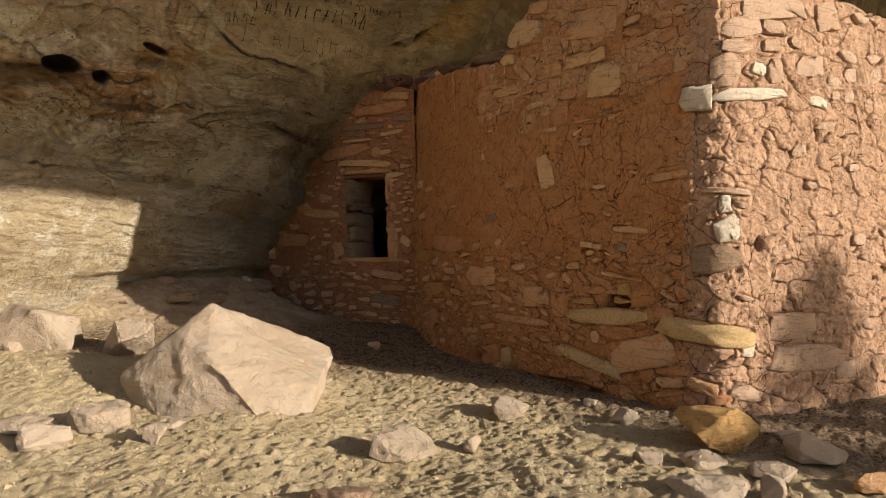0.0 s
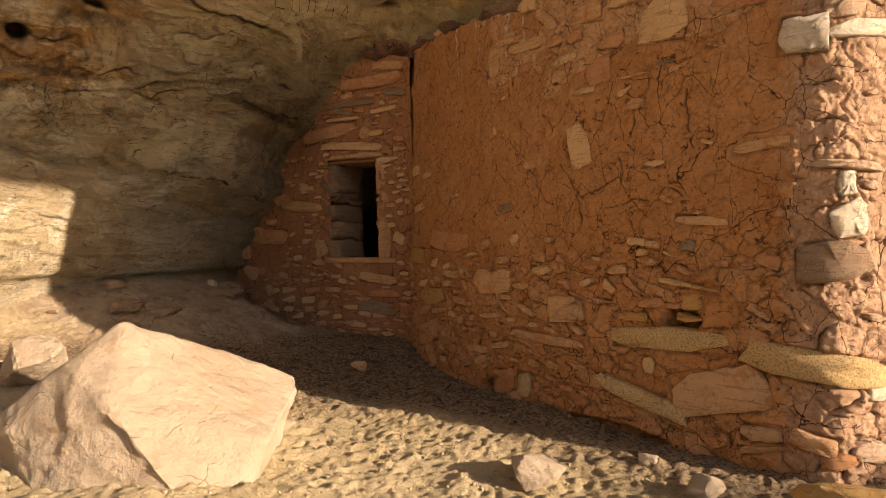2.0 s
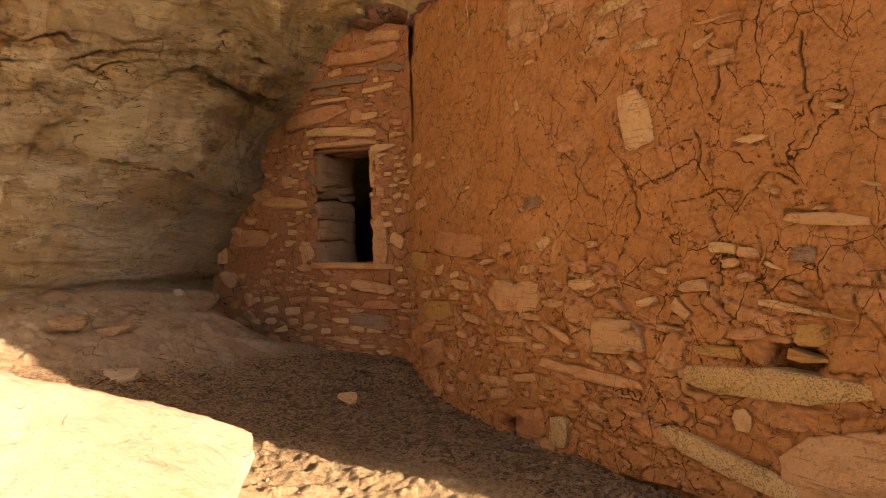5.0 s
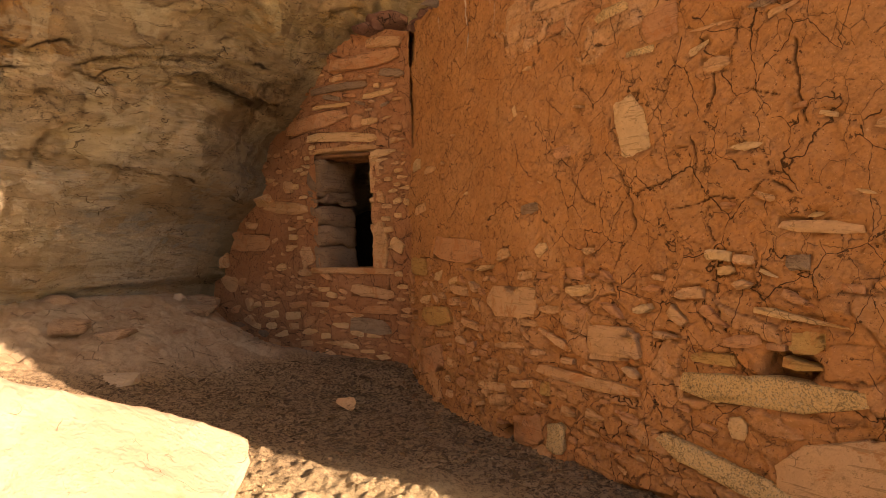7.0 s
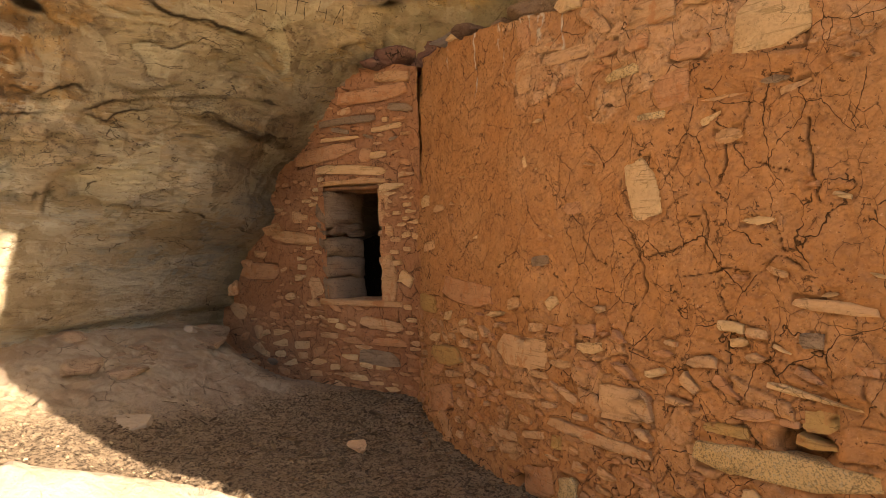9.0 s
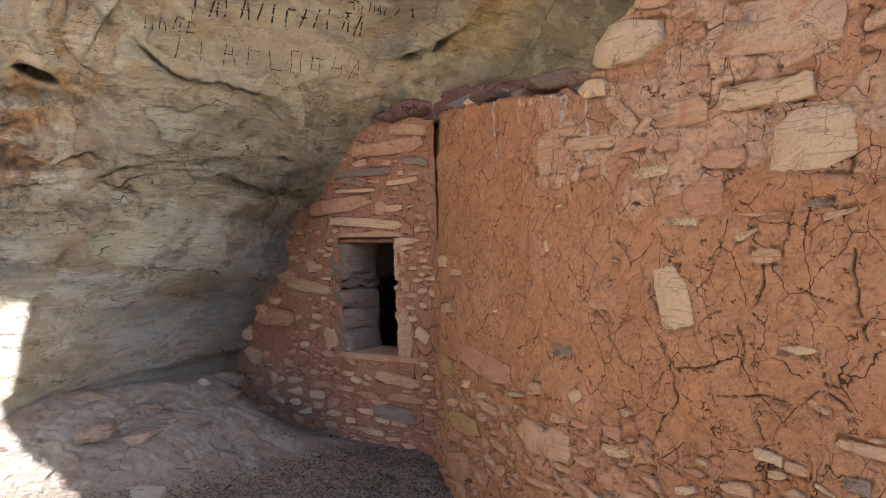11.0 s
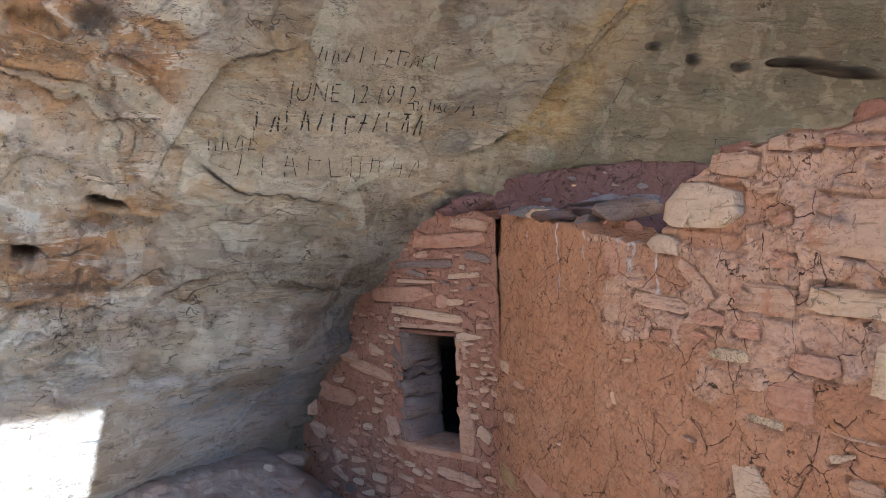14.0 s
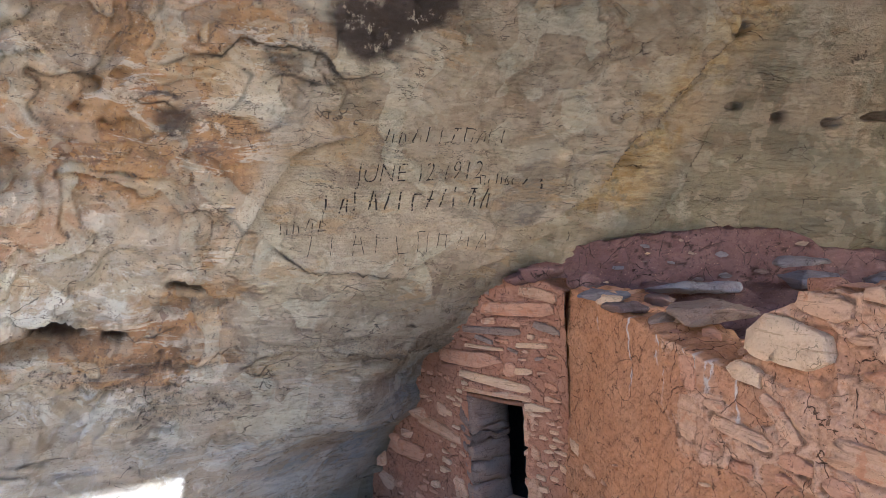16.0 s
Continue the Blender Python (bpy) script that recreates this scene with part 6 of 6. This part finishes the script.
REAR = Curve([(-0.60, 6.86), (-0.35, 6.76), (0.2, 6.73), (0.9, 6.80), (1.6, 6.86), (2.9, 6.9)], 1)
if REAR.n[20][1] > 0:
    REAR.n *= -1
REAR_STONES = []
scatter(rng, REAR_STONES, 26, (0.1, 3.4), (2.45, 2.82), (0.03, 0.10), (0.3, 0.6), (0, 9), "dgpv", 1.3, (0.004, 0.014))
REAR_FACE = face_of(REAR, 0.0)
m, S, Z, white, dk = wall_mesh("wall_rear", steps((0.0, 3.7, 0.02)), lambda s: np.interp(s, [0, 0.35, 0.45, 0.7, 1.1, 1.5, 1.75, 1.92, 1.98, 2.3, 3.0, 3.9], [2.72, 2.77, 2.79, 2.82, 2.86, 2.88, 2.86, 2.80, 2.74, 2.72, 2.66, 2.6]),
                               2.25, 50, REAR_FACE, door_relief, REAR_STONES, (), 0.3)
float_layer(m, "white", white)
float_layer(m, "deep", dk)
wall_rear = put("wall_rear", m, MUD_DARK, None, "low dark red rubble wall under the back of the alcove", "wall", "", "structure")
for o in REAR_STONES:
    lay_stone(o, REAR_FACE, rng, wall_rear)


def slab(x, y, z, w, d, h, turn, seed, material, label):
    return loose_rock(x, y, w, d, h, turn, seed, label, "slab", material, "fallen slabs", z, 0.0)


slab(0.48, 5.30, 2.385, 0.44, 0.30, 0.13, -12, 301, STONES["j"], "dark speckled stone on the broken wall top")
slab(0.10, 5.60, 2.40, 0.26, 0.20, 0.08, 20, 302, STONES["d"], "grey broken stone on the wall top")
slab(0.45, 5.90, 2.49, 0.55, 0.34, 0.09, -6, 303, STONES["v"], "flat grey slab lying on the rubble fill")
slab(-0.02, 5.88, 2.44, 0.32, 0.22, 0.08, -30, 304, STONES["v"], "dark thin slab on the rubble")
slab(1.15, 6.35, 2.50, 0.36, 0.24, 0.12, 5, 305, STONES["v"], "squared slab on the rubble fill")
slab(1.12, 6.38, 2.62, 0.33, 0.22, 0.08, -6, 306, STONES["v"], "pale slab stacked on another slab")
slab(1.62, 6.30, 2.50, 0.42, 0.28, 0.13, 14, 307, STONES["v"], "reddish slab on the rubble fill")
slab(0.95, 5.75, 2.30, 0.28, 0.2, 0.14, 40, 308, STONES["d"], "broken reddish stone")
slab(-0.45, 6.52, 2.52, 0.36, 0.26, 0.16, 10, 309, MUD_DARK, "reddish mud lump piled above the doorway wall")
slab(-0.62, 6.55, 2.50, 0.22, 0.2, 0.12, 60, 310, MUD_DARK, "small pinkish stone on the wall top")
slab(-0.16, 6.45, 2.48, 0.25, 0.2, 0.12, -20, 311, MUD_DARK, "reddish stone on the wall top")
slab(0.28, 5.78, 2.42, 0.22, 0.18, 0.08, 70, 312, STONES["d"], "tan chip on the rubble")
slab(0.02, 5.78, 2.43, 0.18, 0.14, 0.06, 15, 313, STONES["p"], "pale flake on the wall top")
slab(0.75, 5.35, 2.22, 0.3, 0.24, 0.12, 25, 314, STONES["d"], "brown stone in the notch of the wall")

# broken stones along the ragged top of the tower wall
r = random.Random(77)
for k in range(46):
    s_ = r.uniform(0.12, 1.72) if k < 34 else r.uniform(2.2, 3.4)
    w_ = r.uniform(0.05, 0.17)
    q_ = TOWER_FACE(np.array([s_]), np.array([float(tower_top(s_))]), np.array([-r.uniform(0.03, 0.30)]))[0]
    me = hull_rock(rock_corners(r, w_, w_ * r.uniform(0.6, 1.0), w_ * r.uniform(0.25, 0.6), 12), 500 + k, 1, 0.03 * w_, 0.012 * w_, 0.2)
    ob = put("top_stone", me, STONES[r.choice("rtdrg")] if k % 3 else MUD_ROUGH, wall_tower)
    ob.matrix_basis = pose(q_[0], q_[1], q_[2] - 0.01, r.uniform(-14, 14), r.uniform(-14, 14), r.uniform(0, 180))

# ---- a juniper out in the sun, whose shade falls on the tower's flank ----
def branch(bm, a, b, r0, r1):
    a, b = Vector(a), Vector(b)
    turn = (b - a).to_track_quat("Z", "Y").to_matrix()
    rings = []
    for p, r in ((a, r0), ((a + b) / 2 + Vector((0.03, 0.02, 0)), (r0 + r1) / 2), (b, r1)):
        rings.append([bm.verts.new(p + turn @ Vector((math.cos(k * 1.0472) * r, math.sin(k * 1.0472) * r, 0))) for k in range(6)])
    for u, v in zip(rings, rings[1:]):
        for k in range(6):
            bm.faces.new((u[k], u[(k + 1) % 6], v[(k + 1) % 6], v[k]))


def done_mesh(name, bm):
    me = bpy.data.meshes.new(name)
    bm.to_mesh(me)
    bm.free()
    return me


def juniper(tx, ty, tall, spread, seed, label):
    tree = tagged(new("juniper_tree"), label, "tree", "junipers on the slope")
    tree.location = (tx, ty, land(tx, ty))
    r = random.Random(seed)
    bm = bmesh.new()
    tips = [Vector((0, 0, tall)), Vector((0.03, 0, 0.95 * tall))]
    branch(bm, (0, 0, -0.1), (0.05, 0.03, 0.45 * tall), 0.09, 0.06)
    branch(bm, (0.05, 0.03, 0.45 * tall), (0.0, 0.0, tall), 0.06, 0.015)
    for k in range(30):
        a, f = k * 2.4, k / 29
        z0, reach = tall * (0.25 + 0.68 * f), (spread * (1 - f) + 0.10) * r.uniform(0.7, 1.0)
        end = Vector((math.cos(a) * reach, math.sin(a) * reach, z0 + r.uniform(0.05, 0.25)))
        branch(bm, (0.03, 0.02, z0), end, 0.02, 0.008)
        tips += [end, end * 0.6 + Vector((0.01, 0.01, z0 * 0.4))]
    put("trunk", done_mesh("trunk", bm), BARK, tree)
    leaf = []
    for e in tips:
        for _ in range(130):
            c = e + Vector((r.gauss(0, 0.085), r.gauss(0, 0.085), r.gauss(0, 0.08)))
            u = Vector((r.gauss(0, 1), r.gauss(0, 1), r.gauss(0, 1))).normalized() * 0.036
            v = u.orthogonal().normalized() * 0.015
            leaf.append([c - u, c + v, c + u, c - v])
    lv = np.array([[p[:] for p in q] for q in leaf]).reshape(-1, 3)
    put("crown", mesh_of("crown", lv, np.arange(len(lv)).reshape(-1, 4), False), LEAF, tree)


juniper(9.12, 0.46, 3.25, 1.15, 8, "small pointed juniper tree with a thin trunk on the slope outside")
# an unseen bush, added to shade the ground and block before the corner
juniper(7.25, 0.33, 2.05, 0.55, 9, "low juniper bush on the slope outside")

# ---- grit, twigs and dry litter on the ground ----
def strew(name, count, where, sizes, long_, material, label, seed, lift=0.35):
    """Many small broken bits, lying as they fell, in one mesh."""
    g = np.random.default_rng(seed)
    P = where(g, count)
    n = len(P)
    s = sizes[0] + (sizes[1] - sizes[0]) * g.random(n) ** 2.2
    z = ground_z(P[:, 0], P[:, 1])
    pn_ = np.c_[P, 0 * z]
    cl = ridged(pn_ * (1, 1.5, 1), 0.28, 4, 11)
    z = z + 0.034 * fbm(pn_, 0.8, 2, 3) + 0.012 * cl + 0.012 * fbm(pn_ * (1, 1.6, 1), 0.16, 3, 23) + 0.010 * fbm(pn_, 0.07, 3, 21) + lift * s * 0.3
    box = np.array([(-1, -1, -1), (1, -1, -1), (1, 1, -1), (-1, 1, -1), (-1, -1, 1), (1, -1, 1), (1, 1, 1), (-1, 1, 1)], float)
    v = box[None] * np.stack([s * long_ ** g.random(n), s / long_ ** (0.5 * g.random(n)), s * (0.45 + 0.4 * g.random(n)) / long_ ** 0.5], -1)[:, None, :] * 0.5
    v *= 0.45 + 0.9 * g.random(v.shape)
    v[:, 4:, :2] *= (0.35 + 0.5 * g.random(n))[:, None, None]
    a, b = g.random(n) * 6.283, g.normal(0, 0.25, n)
    ca_, sa_ = np.cos(a), np.sin(a)
    x, y, zz = v[:, :, 0], v[:, :, 1], v[:, :, 2]
    zz = zz * np.cos(b)[:, None] + x * np.sin(b)[:, None]
    out = np.stack([P[:, 0, None] + x * ca_[:, None] - y * sa_[:, None], P[:, 1, None] + x * sa_[:, None] + y * ca_[:, None], z[:, None] + zz], -1)
    q = np.array([(0, 3, 2, 1), (4, 5, 6, 7), (0, 1, 5, 4), (1, 2, 6, 5), (2, 3, 7, 6), (3, 0, 4, 7)])
    faces = (np.arange(n)[:, None, None] * 8 + q[None]).reshape(-1, 4)
    return put(name, mesh_of(name, out.reshape(-1, 3), faces, False), material, None, label, name, "", "stuff")


def open_ground(g, count):
    P = np.c_[g.uniform(-3.0, 2.4, count), g.uniform(2.0, 6.2, count)]
    ok = (inside_walls(P[:, 0], P[:, 1]) < -0.02) & ((P[:, 1] + 0.52 * P[:, 0] < 4.35) | (g.random(count) < np.where((P[:, 1] - P[:, 0]) * S5 > 5.3, 0.45, 0.12)))
    return P[ok]


def shaded_ground(g, count):
    P = np.c_[g.uniform(-2.2, 1.6, count), g.uniform(3.6, 7.0, count)]
    ok = (inside_walls(P[:, 0], P[:, 1]) < -0.01) & (P[:, 1] + 0.52 * P[:, 0] > 4.3 + 0.25 * g.random(count)) & ((P[:, 1] - P[:, 0]) * S5 < 5.9)
    return P[ok]


def wall_foot(g, count):
    s = g.uniform(0.3, 3.9, count)
    x, y = TOWER.at(s)
    nx, ny = TOWER.normal(s)
    o = 0.02 + 0.25 * g.random(count) ** 2
    return np.c_[x + nx * o, y + ny * o]


strew("gravel", 9000, open_ground, (0.004, 0.018), 1.3, GRIT, "small sandstone chips and clods on the earth", 1)
strew("litter", 17000, shaded_ground, (0.005, 0.022), 3.0, TWIG, "dry leaves, droppings and twigs on shaded earth", 2)
strew("twigs", 1800, shaded_ground, (0.012, 0.034), 8.0, TWIG, "thin dry twigs scattered along the wall", 3, 0.6)
strew("wall_chips", 260, wall_foot, (0.006, 0.03), 1.6, CHIP, "fallen chips of stone and mud along the wall's foot", 4)

# ---- old writing on the cliff: a date that can be read, and bars for the rest ----
def on_cliff(a, z, out=0.004):
    """Places on the cliff at (a, z), lifted off its uneven face."""
    tree_hits = []
    for aa, zz in zip(a, z):
        b = float(cliff_b(np.array(aa), np.array(zz)))
        o = Vector(((aa - b) * S5, (aa + b) * S5, zz))
        n = Vector((S5, -S5, -0.35)).normalized()
        ok, hit_at, nn, _ = cliff.ray_cast(o + n * 0.6, -n, distance=1.4)
        tree_hits.append((hit_at if ok else o) + n * out)
    return tree_hits


bpy.context.view_layer.update()


def mark(bm, a, z, w, h, slant=0.0):
    """One plain bar, laid on the rock in short lengths."""
    n = 5
    t = np.linspace(0, 1, n)
    left = on_cliff(a + slant * h * t, z + h * t)
    right = on_cliff(a + w + slant * h * t, z + h * t)
    lv_, rv_ = [bm.verts.new(p) for p in left], [bm.verts.new(p) for p in right]
    for k in range(n - 1):
        bm.faces.new((lv_[k], rv_[k], rv_[k + 1], lv_[k + 1]))


def word_bars(name, a, z, count, h, step, seed, thin, label):
    q = random.Random(seed)
    word = tagged(new(name), label, "writing", "writing on the cliff")
    for k in range(count):
        bm = bmesh.new()
        hh = h * q.uniform(0.75, 1.05)
        mark(bm, a + k * step, z + 0.04 * (k * step) + q.uniform(-0.01, 0.01), thin, hh, q.uniform(-0.15, 0.3))
        if q.random() < 0.5:
            mark(bm, a + (k + 0.5) * step, z + 0.04 * (k * step) + q.uniform(-0.01, 0.01), thin * 0.9, hh * q.uniform(0.6, 1.0), q.uniform(-0.3, 0.15))
        if q.random() < 0.6:
            mark(bm, a + k * step, z + 0.04 * (k * step) + hh * q.choice((0.0, 0.45, 0.95)), step * 0.55, thin * 0.9)
        put("bar", done_mesh("bar", bm), SCRATCH, word)


word_bars("writing", 3.12, 3.40, 10, 0.085, 0.083, 1, 0.007, "thin dark unreadable line of writing on sandstone")
word_bars("writing", 3.78, 3.16, 7, 0.06, 0.055, 2, 0.007, "small dark unreadable writing on sandstone")
word_bars("writing", 2.80, 2.98, 12, 0.125, 0.092, 3, 0.011, "bold dark unreadable line of writing on sandstone")
word_bars("writing", 2.55, 2.86, 4, 0.07, 0.075, 4, 0.006, "faint small writing on sandstone")
word_bars("writing", 2.72, 2.72, 9, 0.12, 0.14, 5, 0.005, "faint large scratched letters on sandstone")

text = bpy.data.curves.new("date", "FONT")
text.offset = -0.0035
text.body, text.size, text.space_character = "JUNE 12 1912", 0.165, 1.02
holder = bpy.data.objects.new("date_source", text)
scene.collection.objects.link(holder)
flat_text = bpy.data.meshes.new_from_object(holder.evaluated_get(bpy.context.evaluated_depsgraph_get()))
bpy.data.objects.remove(holder)
bm = bmesh.new()
bm.from_mesh(flat_text)
wide = max(v.co.x for v in bm.verts)
bmesh.ops.triangulate(bm, faces=bm.faces[:])
bmesh.ops.subdivide_edges(bm, edges=[e for e in bm.edges if e.calc_length() > 0.03], cuts=2)
for v, p in zip(bm.verts, on_cliff([2.98 + v.co.x / wide * 0.80 for v in bm.verts], [3.155 + v.co.y + 0.05 * v.co.x / wide for v in bm.verts])):
    v.co = p
put("date_writing", done_mesh("date_writing", bm), SCRATCH, None, "dark hand-marked date reading JUNE 12 1912", "writing", "writing on the cliff")
